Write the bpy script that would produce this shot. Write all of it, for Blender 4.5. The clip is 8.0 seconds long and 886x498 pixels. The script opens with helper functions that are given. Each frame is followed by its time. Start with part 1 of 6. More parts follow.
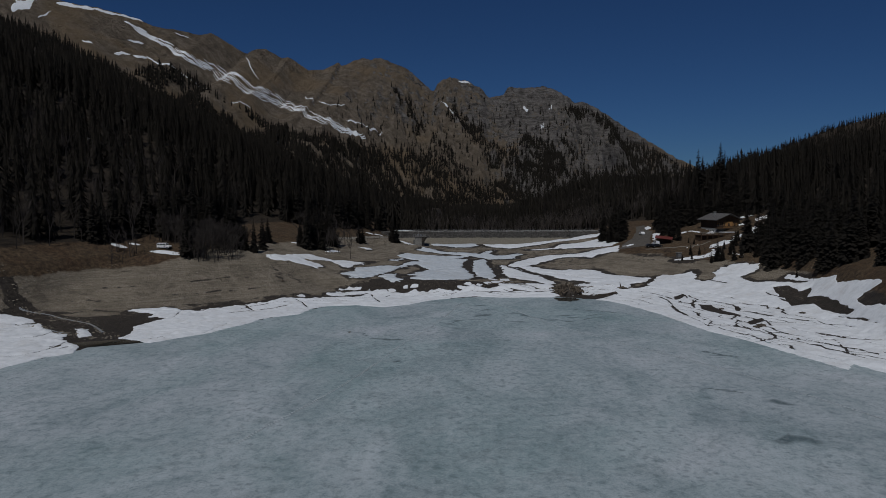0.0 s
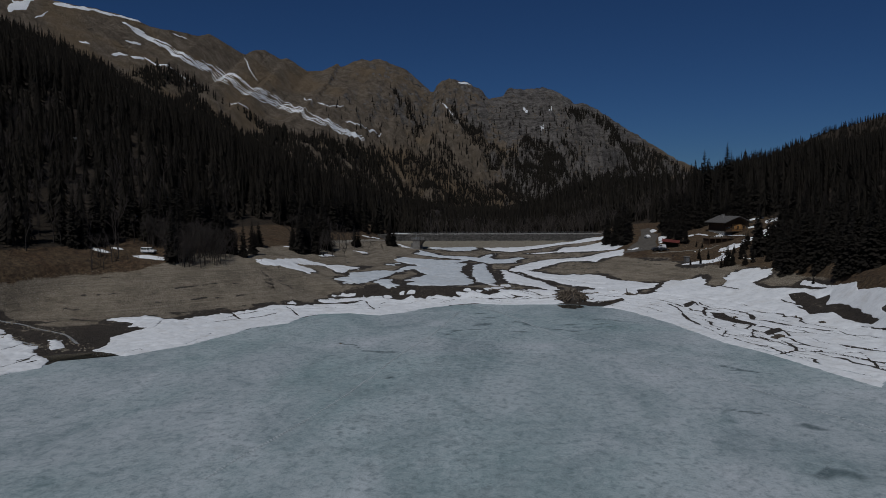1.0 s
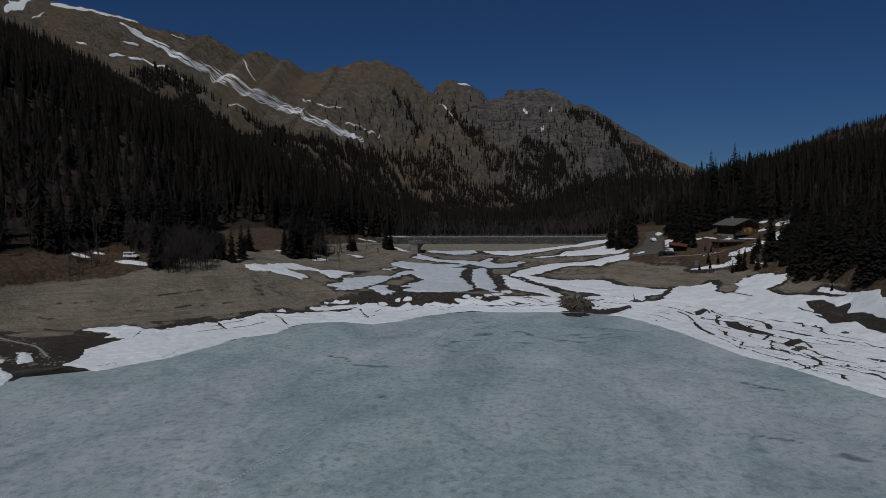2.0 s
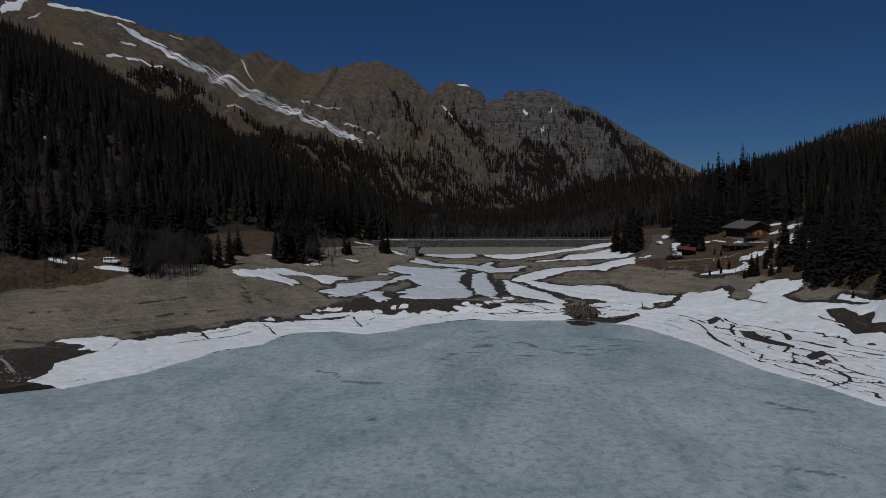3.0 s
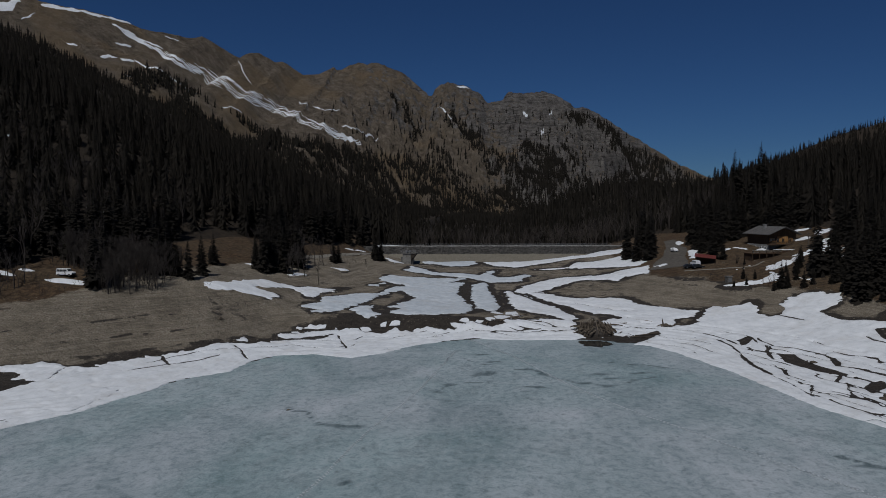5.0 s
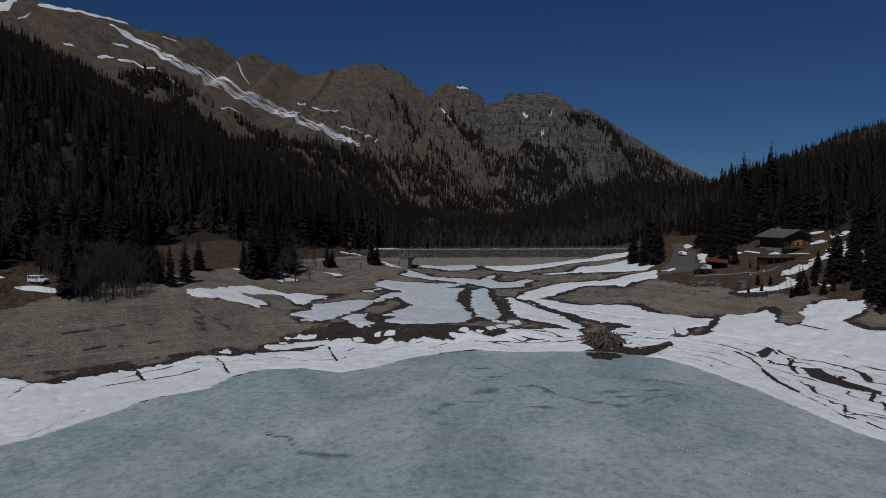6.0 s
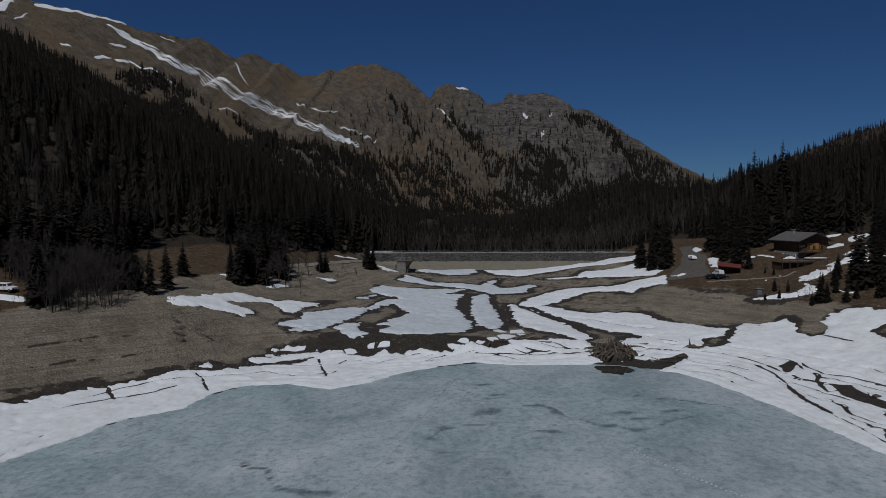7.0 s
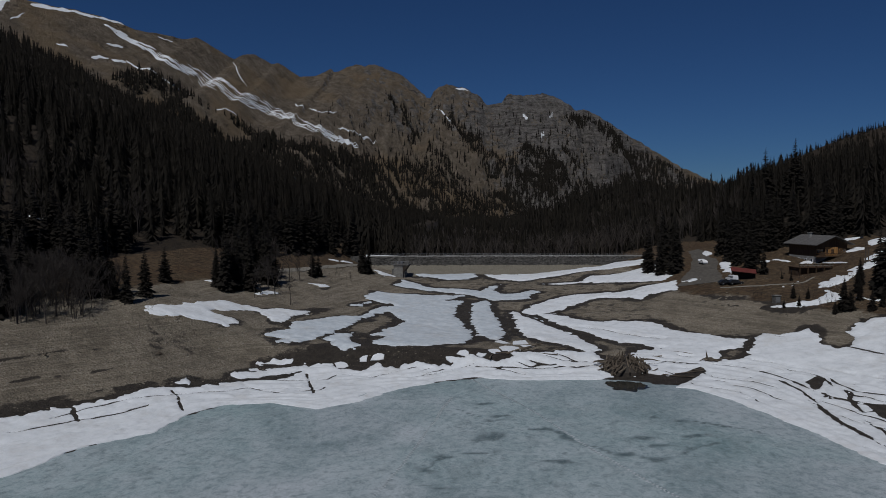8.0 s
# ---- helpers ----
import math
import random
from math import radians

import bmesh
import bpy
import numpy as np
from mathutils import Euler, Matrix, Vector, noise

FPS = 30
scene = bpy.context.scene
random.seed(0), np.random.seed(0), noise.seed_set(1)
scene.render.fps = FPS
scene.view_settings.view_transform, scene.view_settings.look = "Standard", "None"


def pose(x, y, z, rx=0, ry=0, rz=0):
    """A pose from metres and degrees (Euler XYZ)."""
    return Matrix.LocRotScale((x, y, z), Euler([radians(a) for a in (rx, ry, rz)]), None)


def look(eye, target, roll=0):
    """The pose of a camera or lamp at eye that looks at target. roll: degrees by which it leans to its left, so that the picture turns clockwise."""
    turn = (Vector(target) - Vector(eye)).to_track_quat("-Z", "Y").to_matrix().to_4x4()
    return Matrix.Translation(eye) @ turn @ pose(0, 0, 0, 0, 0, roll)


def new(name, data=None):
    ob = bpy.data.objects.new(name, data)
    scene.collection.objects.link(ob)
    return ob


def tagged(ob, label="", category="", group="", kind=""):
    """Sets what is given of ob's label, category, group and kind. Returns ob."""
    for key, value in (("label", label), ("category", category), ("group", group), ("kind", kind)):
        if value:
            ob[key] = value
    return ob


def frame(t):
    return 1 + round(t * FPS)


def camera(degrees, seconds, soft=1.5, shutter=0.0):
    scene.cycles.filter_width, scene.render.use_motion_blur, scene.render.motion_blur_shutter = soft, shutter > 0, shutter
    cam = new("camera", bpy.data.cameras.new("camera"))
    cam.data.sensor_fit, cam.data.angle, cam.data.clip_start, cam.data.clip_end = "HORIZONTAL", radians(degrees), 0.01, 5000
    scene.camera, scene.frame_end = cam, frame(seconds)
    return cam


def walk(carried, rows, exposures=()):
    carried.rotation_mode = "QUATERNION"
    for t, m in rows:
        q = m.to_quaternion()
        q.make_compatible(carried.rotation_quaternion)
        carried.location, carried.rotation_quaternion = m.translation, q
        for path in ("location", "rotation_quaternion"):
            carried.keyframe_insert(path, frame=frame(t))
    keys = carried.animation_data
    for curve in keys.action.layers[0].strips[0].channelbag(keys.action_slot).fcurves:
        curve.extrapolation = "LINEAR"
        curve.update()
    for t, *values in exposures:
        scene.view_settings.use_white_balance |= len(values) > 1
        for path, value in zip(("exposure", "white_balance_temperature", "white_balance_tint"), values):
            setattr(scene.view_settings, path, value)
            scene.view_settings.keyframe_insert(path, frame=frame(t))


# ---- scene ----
cam = camera(62.0, 8.0, soft=0.6)
PATH = [
    (0, (0.57, 1.95, 33.70), (-4.43, 101.59, 26.75), -0.22),
    (1, (0.56, 13.72, 33.88), (-4.41, 113.37, 27.14), -0.24),
    (2, (0.53, 25.59, 34.08), (-4.41, 125.26, 27.54), -0.25),
    (3, (0.47, 37.58, 34.28), (-4.44, 137.25, 27.93), -0.27),
    (4, (0.38, 49.66, 34.49), (-4.50, 149.36, 28.32), -0.28),
    (5, (0.26, 61.86, 34.71), (-4.59, 161.56, 28.72), -0.29),
    (6, (0.11, 74.16, 34.94), (-4.70, 173.88, 29.11), -0.31),
    (7, (-0.06, 86.58, 35.18), (-4.85, 186.30, 29.51), -0.32),
    (8, (-0.27, 99.09, 35.43), (-5.02, 198.83, 29.91), -0.33),
]
walk(cam, [(t, look(eye, target, roll)) for t, eye, target, roll in PATH], exposures=((0, -1.23, 6070, 10), (8, -1.06, 6070, 10)))

# ---- sky, sun, exposure ----
SUN_FROM = Vector((-0.17, -0.52, 0.83)).normalized()
world = bpy.data.worlds.new("sky")
scene.world = world
world.use_nodes = True
wn = world.node_tree.nodes
sky = wn.new("ShaderNodeTexSky")
sky.sky_type = "NISHITA"
sky.sun_disc = False
sky.sun_elevation = math.asin(SUN_FROM.z)
sky.sun_rotation = math.atan2(SUN_FROM.x, SUN_FROM.y)
sky.altitude, sky.air_density, sky.dust_density, sky.ozone_density = 2500, 1.0, 0.0, 6.0
deep = wn.new("ShaderNodeMix")
deep.data_type, deep.blend_type = "RGBA", "MULTIPLY"
deep.inputs[0].default_value = 1.0
deep.inputs[7].default_value = (0.5, 0.73, 1.0, 1)
world.node_tree.links.new(sky.outputs[0], deep.inputs[6])
world.node_tree.links.new(deep.outputs[2], wn["Background"].inputs[0])
wn["Background"].inputs[1].default_value = 0.05
sun = new("sun", bpy.data.lights.new("sun", "SUN"))
sun.data.energy, sun.data.angle, sun.data.color = 4.4, radians(0.53), (1.0, 0.96, 0.9)
sun.matrix_world = look(SUN_FROM * 100, (0, 0, 0))


# ---- number helpers ----
def lattice(ix, iy, seed):
    h = (ix.astype(np.int64) * 374761393 + iy.astype(np.int64) * 668265263 + seed * 982451653) & 0x7FFFFFFF
    h = ((h ^ (h >> 13)) * 1274126177) & 0x7FFFFFFF
    return ((h ^ (h >> 16)) & 0xFFFF) / 65535.0


def vnoise(x, y, seed=0):
    """Smooth value noise in 0..1."""
    x, y = np.asarray(x, float), np.asarray(y, float)
    ix, iy = np.floor(x), np.floor(y)
    fx, fy = x - ix, y - iy
    fx, fy = fx * fx * fx * (fx * (fx * 6 - 15) + 10), fy * fy * fy * (fy * (fy * 6 - 15) + 10)
    a, b = lattice(ix, iy, seed), lattice(ix + 1, iy, seed)
    c, d = lattice(ix, iy + 1, seed), lattice(ix + 1, iy + 1, seed)
    return (a + (b - a) * fx) * (1 - fy) + (c + (d - c) * fx) * fy


def fbm(x, y, seed=0, octaves=4, gain=0.5):
    """Layered noise in about -1..1."""
    out, amp, total = 0.0, 1.0, 0.0
    for o in range(octaves):
        out = out + amp * (2 * vnoise(x * 2**o + 17.3 * o, y * 2**o - 9.1 * o, seed + o) - 1)
        total += amp
        amp *= gain
    return out / total


def ridged(x, y, seed=0, octaves=4):
    out, amp, total = 0.0, 1.0, 0.0
    for o in range(octaves):
        out = out + amp * (1 - np.abs(2 * vnoise(x * 2.1**o + 5.7 * o, y * 2.1**o + 3.3 * o, seed + o) - 1) * 2)
        total += amp
        amp *= 0.5
    return out / total


def smooth(a, b, x):
    t = np.clip((x - a) / (b - a), 0, 1)
    return t * t * (3 - 2 * t)


def softmax(a, b, k):
    return 0.5 * (a + b + np.sqrt((a - b) ** 2 + k * k))


# ---- relief ----
RX = (-150, -105, -75, -45, -15, 15, 45, 75, 105, 150)
RY = (160, 195, 220, 242, 256, 264, 290, 330, 385)
RELIEF = np.array((
    (3.0, 0.5, -2.0, -3.0, -3.0, -3.0, -3.0, 0.1, 1.5, 6.0),
    (5.0, 1.0, 0.1, -2.0, -3.0, -3.0, -2.0, 0.2, 2.5, 9.0),
    (13.0, 8.0, 0.8, -0.5, -2.0, -2.0, -0.8, 0.5, 5.0, 12.0),
    (18.0, 15.0, 7.0, 0.3, -0.9, -0.9, 0.0, 1.5, 8.0, 15.0),
    (19.5, 17.5, 11.0, 1.2, 0.9, 0.6, 0.7, 2.4, 9.2, 16.5),
    (20.0, 18.0, 13.0, 5.0, 4.4, 2.6, 1.6, 3.2, 9.7, 17.0),
    (26.0, 20.0, 14.0, 6.8, 4.4, 3.2, 3.4, 6.5, 12.5, 19.0),
    (32.0, 24.0, 16.5, 9.5, 6.2, 5.4, 7.5, 12.5, 18.0, 26.0),
    (40.0, 30.0, 20.0, 11.6, 8.7, 8.5, 11.0, 16.5, 23.0, 36.0),
))


def hermite(knots, values, q):
    """Smooth interpolation of a list of arrays or numbers over knots."""
    k = np.asarray(knots, float)
    v = [np.asarray(a, float) + 0 * q for a in values]
    s = [(v[1] - v[0]) / (k[1] - k[0])]
    for i in range(1, len(k) - 1):
        a, b = (v[i] - v[i - 1]) / (k[i] - k[i - 1]), (v[i + 1] - v[i]) / (k[i + 1] - k[i])
        s.append(np.where(a * b > 0, 2 * a * b / np.where(np.abs(a + b) < 1e-9, 1, a + b), 0))
    s.append((v[-1] - v[-2]) / (k[-1] - k[-2]))
    q = np.clip(q, k[0], k[-1])
    out = 0 * q
    for i in range(len(k) - 1):
        h = k[i + 1] - k[i]
        t = (q - k[i]) / h
        inside = (q >= k[i]) & ((q < k[i + 1]) | (i == len(k) - 2))
        out = np.where(inside, (2 * t**3 - 3 * t**2 + 1) * v[i] + (t**3 - 2 * t**2 + t) * h * s[i]
                       + (3 * t**2 - 2 * t**3) * v[i + 1] + (t**3 - t**2) * h * s[i + 1], out)
    return out


def left_toe(y):
    return np.interp(y, (150, 250, 330, 414, 1500, 2600), (-150, -112, -86, -54, -72, -62))


def right_toe(y):
    return np.interp(y, (150, 250, 300, 345, 420, 560, 730, 1500), (100, 108, 114, 118, 76, 60, 40, 90))


DAM_Y, CREST_Z = 410.0, 15.4


SHORE = ((-130, 85), (-108, 118), (-95, 142), (-88, 159), (-84, 170), (-67, 184), (-56, 208), (-46, 227), (-30, 230), (-16, 241), (3, 249), (22, 249), (33, 247), (40, 244), (45, 238), (50, 223), (55, 207), (60.5, 190), (68, 168), (79, 147), (92, 115), (112, 75))


def ground_h(x, y):
    """Height of the ground at plan points."""
    x, y = np.asarray(x, float), np.asarray(y, float)
    base = hermite(RY, [hermite(RX, row, x) for row in RELIEF], y)
    base = base - 0.06 * np.clip(y - 425, 0, 500)
    base = base - 2.5 * smooth(152, 126, y) * smooth(125, 86, x)
    base = base + smooth(60, -250, y) * 30 * smooth(40, 300, np.abs(x) - 0.4 * y)
    base = base - 1.8 * np.exp(-((x + 30) ** 2 + (y - 388) ** 2) / 70)
    base = base - 1.7 * np.exp(-((x - 101) ** 2 + (y - 332) ** 2) / 130)
    dl = left_toe(y) - x
    crest = np.interp(x, (-1100, -627, -200, 60), (960, 1080, 1350, 1750))
    side = x / np.maximum(y, 100)
    steep_l = np.interp(side, (-0.63, -0.52, -0.44, -0.37, -0.29, -0.22, -0.18, -0.14, -0.11), (1.11, 1.08, 1.03, 0.98, 0.83, 0.7, 0.6, 0.47, 0.3))
    steep_l = 1 + (steep_l - 1) * smooth(450, 800, y)
    left = 15 + np.where(dl > 0, 0.40 * steep_l, 1.3) * dl + 9 * fbm(x / 120, y / 120, 11, 4) * smooth(10, 120, dl)
    left = left - 0.55 * np.clip(y - crest, 0, 400)
    dr = x - right_toe(y)
    steep_r = np.interp(side, (0.07, 0.1, 0.175, 0.207, 0.235, 0.28, 0.31, 0.34), (1.42, 1.36, 1.38, 0.96, 0.7, 0.74, 0.98, 1.05))
    steep_r = 1 + (steep_r - 1) * smooth(450, 650, y)
    right = 13 + np.where(dr > 0, 0.34 * steep_r, 1.3) * np.minimum(dr, 60) + 0.17 * steep_r * np.clip(dr - 60, 0, 900) + 8 * fbm(x / 110, y / 110, 21, 4) * smooth(10, 120, dr)
    right = right - 0.25 * np.clip(y - 900, 0, 500)
    z = np.where((dl > -40) & (y > 120), softmax(base, left, 3.0) - 0.06, base)
    z = np.where((dr > -40) & (y > 120), softmax(z, right, 3.0) - 0.06, z)
    hill = np.interp(x, (250, 400, 540, 620, 765, 937, 1300, 1900), (0, 50, 86, 120, 176, 232, 335, 455))
    hill = hill - 0.28 * np.abs(y - 1700) + 10 * fbm(x / 160, y / 160, 31, 3)
    z = np.maximum(z, np.where(y > 600, hill, -99))
    near = smooth(900, 350, np.abs(x)) * smooth(900, 500, y)
    z = z + near * (0.35 * fbm(x / 14, y / 9, 41, 4) + 0.1 * fbm(x / 3.6, y / 3.6, 51, 1)) * smooth(-0.3, 1.5, z)
    back = y - np.interp(x, [p[0] for p in SHORE], [p[1] for p in SHORE])
    z = np.where((np.abs(x) < 125) & (back > np.where(x < 35, 3.0, 1.0)), np.maximum(z, 0.07), z)
    return np.where((np.abs(x) < 110) & (back < 0.0), np.minimum(z, -0.3), z)


CREST_X = (-1400, -1081, -1002, -977, -933, -887, -858, -834, -795, -758, -739, -724, -689, -673, -665, -651, -634, -617, -599, -587, -569, -541, -504,
           -466, -459, -448, -425, -401, -373, -345, -318, -258, -215, -172, -158, -149, -129, -101, -43, 6, 30, 86, 100, 116, 157, 239, 300)
CREST_TOP = (540, 508, 505, 501, 500, 493, 486, 474, 478, 477, 489, 481, 458, 450, 461, 472, 475, 467, 458, 466, 456, 437, 447,
             482, 471, 478, 498, 512, 505, 512, 505, 482, 449, 412, 407, 428, 446, 452, 443, 418, 388, 402, 424, 431, 426, 438, 412)
EAST_X, EAST_TOP = (300, 346, 391, 442, 513, 591, 702, 811, 1000), (412, 379, 377, 347, 302, 250, 175, 121, 40)


def crest_line(x):
    return np.interp(x, (-1400, -1081, -837, -412, -97, 240, 540, 1000), (1350, 1650, 1886, 2542, 2620, 2741, 2754, 2620))


def mountain_h(x, y):
    """Height of the far range, which falls from its crest towards the lake."""
    x, y = np.asarray(x, float), np.asarray(y, float)
    v = crest_line(x) - y
    w = np.maximum(v, 0)
    rocky = smooth(-470, -200, x)
    grey = smooth(-80, 180, x)
    drop = w * (0.50 + 0.30 * rocky) - (0.12 + 0.12 * rocky) * np.clip(w - 180, 0, 900)
    bend = 0.4 * fbm(x / 150, y / 150, 3, 3)
    slant = x - (0.5 - 0.75 * smooth(180, 420, x)) * w
    ribs = ridged(slant / 190 + bend, w / 900, 61, 2)
    mid = ridged(slant / 74 + 1.5 * bend, w / 320, 65, 3)
    cross = ridged((x + 0.45 * w) / 95 + bend, w / 500, 67, 2)
    fine = ridged(slant / 30 + 2 * bend, w / 75, 71, 3)
    top = np.where(x < 300, np.interp(x, CREST_X, CREST_TOP), np.interp(x, EAST_X, EAST_TOP)) + (1.5 + 3 * rocky) * fbm(x / 17, x * 0, 91, 3, 0.7)
    z = top - drop
    z = z + smooth(0, 160, w) * (ribs - 0.3) * (3 + 43 * rocky) + smooth(15, 110, w) * ((mid - 0.35) * (3 + 27 * rocky) + (cross - 0.3) * 22 * grey)
    z = z + smooth(0, 40, w) * (fine - 0.4) * (4 + 14 * rocky) + (1 + 2 * rocky) * fbm(x / 13, y / 13, 81, 2)
    ledge = z + 7 * fbm(x / 110, y / 110, 83, 3) + 0.1 * x
    z = z + smooth(4, 30, w) * rocky * (0.5 + grey) * 2.4 * np.sin(ledge * 0.42) * smooth(0.3, 0.6, vnoise(x / 60, w / 40, 85))
    return np.where(v < 0, top + v * 0.9, z)


def land_h(x, y):
    return np.maximum(ground_h(x, y), np.where(np.asarray(y, float) > 1150, mountain_h(x, y), -99))


# ---- materials ----
class Nodes:
    """A small helper for building a node material."""

    def __init__(self, name):
        self.mat = bpy.data.materials.new(name)
        self.mat.use_nodes = True
        self.tree = self.mat.node_tree
        self.bsdf = self.tree.nodes["Principled BSDF"]
        self.pos = self.add("ShaderNodeTexCoord").outputs["Object"]

    def add(self, kind, **values):
        n = self.tree.nodes.new(kind)
        for key, value in values.items():
            if key == "feature":
                n.feature = value
            elif key == "data_type":
                n.data_type = value
            elif key == "blend_type":
                n.blend_type = value
            elif key == "operation":
                n.operation = value
            elif key == "use_clamp":
                n.use_clamp = value
            elif key == "attribute_name":
                n.attribute_name = value
        return n

    def link(self, a, b):
        self.tree.links.new(a, b)

    def scaled(self, sx, sy, sz, source=None):
        m = self.add("ShaderNodeMapping")
        m.inputs["Scale"].default_value = (sx, sy, sz)
        self.link(source or self.pos, m.inputs["Vector"])
        return m.outputs[0]

    def noise(self, scale, detail=4.0, rough=0.55, vector=None, distortion=0.0):
        n = self.add("ShaderNodeTexNoise")
        n.inputs["Scale"].default_value, n.inputs["Detail"].default_value = scale, detail
        n.inputs["Roughness"].default_value, n.inputs["Distortion"].default_value = rough, distortion
        self.link(vector or self.pos, n.inputs["Vector"])
        return n.outputs["Fac"]

    def voronoi(self, scale, vector=None, feature="F1", out="Distance"):
        n = self.add("ShaderNodeTexVoronoi", feature=feature)
        n.inputs["Scale"].default_value = scale
        self.link(vector or self.pos, n.inputs["Vector"])
        return n.outputs[out]

    def ramp(self, fac, *stops):
        n = self.add("ShaderNodeValToRGB")
        e = n.color_ramp.elements
        while len(e) < len(stops):
            e.new(0.5)
        for el, (at, col) in zip(e, stops):
            el.position = at
            el.color = (*col, 1) if isinstance(col, tuple) else (col, col, col, 1)
        self.link(fac, n.inputs[0])
        return n.outputs[0]

    def mix(self, fac, a, b, blend="MIX"):
        n = self.add("ShaderNodeMix", data_type="RGBA", blend_type=blend)
        for i, value in ((0, fac), (6, a), (7, b)):
            socket = n.inputs[i]
            if isinstance(value, (int, float)):
                socket.default_value = value if i == 0 else (value, value, value, 1)
            elif isinstance(value, tuple):
                socket.default_value = (*value, 1)
            else:
                self.link(value, socket)
        return n.outputs[2]

    def math(self, op, a, b=0.0, clamp=False):
        n = self.add("ShaderNodeMath", operation=op, use_clamp=clamp)
        for socket, value in zip(n.inputs, (a, b)):
            if isinstance(value, (int, float)):
                socket.default_value = value
            else:
                self.link(value, socket)
        return n.outputs[0]

    def attr(self, name):
        return self.add("ShaderNodeAttribute", attribute_name=name).outputs["Fac"]

    def island(self):
        return self.add("ShaderNodeNewGeometry").outputs["Random Per Island"]

    def own(self):
        return self.add("ShaderNodeObjectInfo").outputs["Random"]

    def done(self, colour, rough=0.9, bump=None, strength=0.5, distance=0.1, metal=0.0, spec=0.3):
        b = self.bsdf
        for socket, value in ((b.inputs["Base Color"], colour), (b.inputs["Roughness"], rough)):
            if isinstance(value, (int, float)):
                socket.default_value = value
            elif isinstance(value, tuple):
                socket.default_value = (*value, 1)
            else:
                self.link(value, socket)
        b.inputs["Metallic"].default_value = metal
        b.inputs["Specular IOR Level"].default_value = spec
        if bump is not None:
            n = self.add("ShaderNodeBump")
            n.inputs["Strength"].default_value, n.inputs["Distance"].default_value = strength, distance
            self.link(bump, n.inputs["Height"])
            self.link(n.outputs[0], b.inputs["Normal"])
        return self.mat


def ground_material():
    n = Nodes("ground")
    pebbles, cobbles = n.voronoi(2.2), n.voronoi(0.55)
    grit = n.noise(2.6, 8, 0.8)
    patch = n.noise(0.16, 8, 0.72)
    broad = n.noise(0.045, 5, 0.6)
    band = n.noise(1.0, 7, 0.75, n.scaled(0.03, 0.03, 2.2), 0.5)
    tide = n.noise(1.0, 7, 0.8, n.scaled(0.06, 0.06, 4.5), 0.5)
    gravel = n.ramp(grit, (0.36, (0.105, 0.087, 0.064)), (0.5, (0.245, 0.207, 0.154)), (0.64, (0.41, 0.357, 0.277)))
    gravel = n.mix(n.ramp(patch, (0.46, 0.0), (0.6, 0.75)), gravel, n.ramp(grit, (0.3, (0.075, 0.061, 0.044)), (0.7, (0.2, 0.166, 0.12))))
    gravel = n.mix(n.ramp(band, (0.5, 0.0), (0.6, 0.5)), gravel, (0.12, 0.1, 0.074))
    gravel = n.mix(n.ramp(tide, (0.53, 0.0), (0.6, 0.5)), gravel, (0.33, 0.29, 0.225))
    gravel = n.mix(n.ramp(tide, (0.38, 0.45), (0.46, 0.0)), gravel, (0.1, 0.083, 0.061))
    stones = n.math("MULTIPLY", n.ramp(cobbles, (0.05, 0.8), (0.16, 0.0)), n.ramp(patch, (0.48, 1.0), (0.56, 0.15)))
    gravel = n.mix(n.ramp(pebbles, (0.05, 0.35), (0.25, 0.0)), gravel, (0.38, 0.345, 0.285))
    gravel = n.mix(stones, gravel, (0.36, 0.33, 0.275))
    mud = n.ramp(n.noise(0.8, 8, 0.7), (0.3, (0.022, 0.018, 0.014)), (0.7, (0.07, 0.057, 0.044)))
    turf = n.ramp(n.noise(0.7, 8, 0.75), (0.32, (0.03, 0.021, 0.013)), (0.5, (0.085, 0.058, 0.033)), (0.68, (0.165, 0.116, 0.066)))
    turf = n.mix(n.ramp(n.noise(0.12, 6, 0.7), (0.45, 0.0), (0.65, 0.7)), turf, n.mix(1.0, turf, (0.75, 0.62, 0.55), "MULTIPLY"))
    floor_ = n.ramp(n.noise(0.5, 5), (0.3, (0.014, 0.011, 0.008)), (0.7, (0.05, 0.036, 0.022)))
    wet = n.math("ADD", n.attr("wet"), n.math("MULTIPLY", n.math("SUBTRACT", n.noise(0.35, 7, 0.72), 0.5), 1.1), True)
    grass = n.math("ADD", n.attr("grass"), n.math("MULTIPLY", n.math("SUBTRACT", n.noise(0.22, 7, 0.7), 0.5), 1.0), True)
    wood = n.math("ADD", n.attr("wood"), n.math("MULTIPLY", n.math("SUBTRACT", n.noise(0.1, 4, 0.65), 0.5), 0.7), True)
    col = n.mix(n.ramp(wet, (0.42, 0.0), (0.56, 1.0)), gravel, mud)
    col = n.mix(n.ramp(grass, (0.42, 0.0), (0.58, 1.0)), col, turf)
    col = n.mix(n.ramp(wood, (0.4, 0.0), (0.6, 1.0)), col, floor_)
    col = n.mix(n.ramp(broad, (0.3, 0.0), (0.7, 0.35)), col, n.mix(1.0, col, 0.6, "MULTIPLY"))
    stony = n.math("ADD", n.math("MULTIPLY", pebbles, -0.5), n.math("MULTIPLY", cobbles, -0.9))
    bump = n.math("ADD", stony, n.math("ADD", grit, n.math("ADD", n.math("MULTIPLY", band, 1.5), patch)))
    rough = n.ramp(wet, (0.42, 0.95), (0.56, 0.72))
    return n.done(col, rough, bump, 1.0, 0.4)


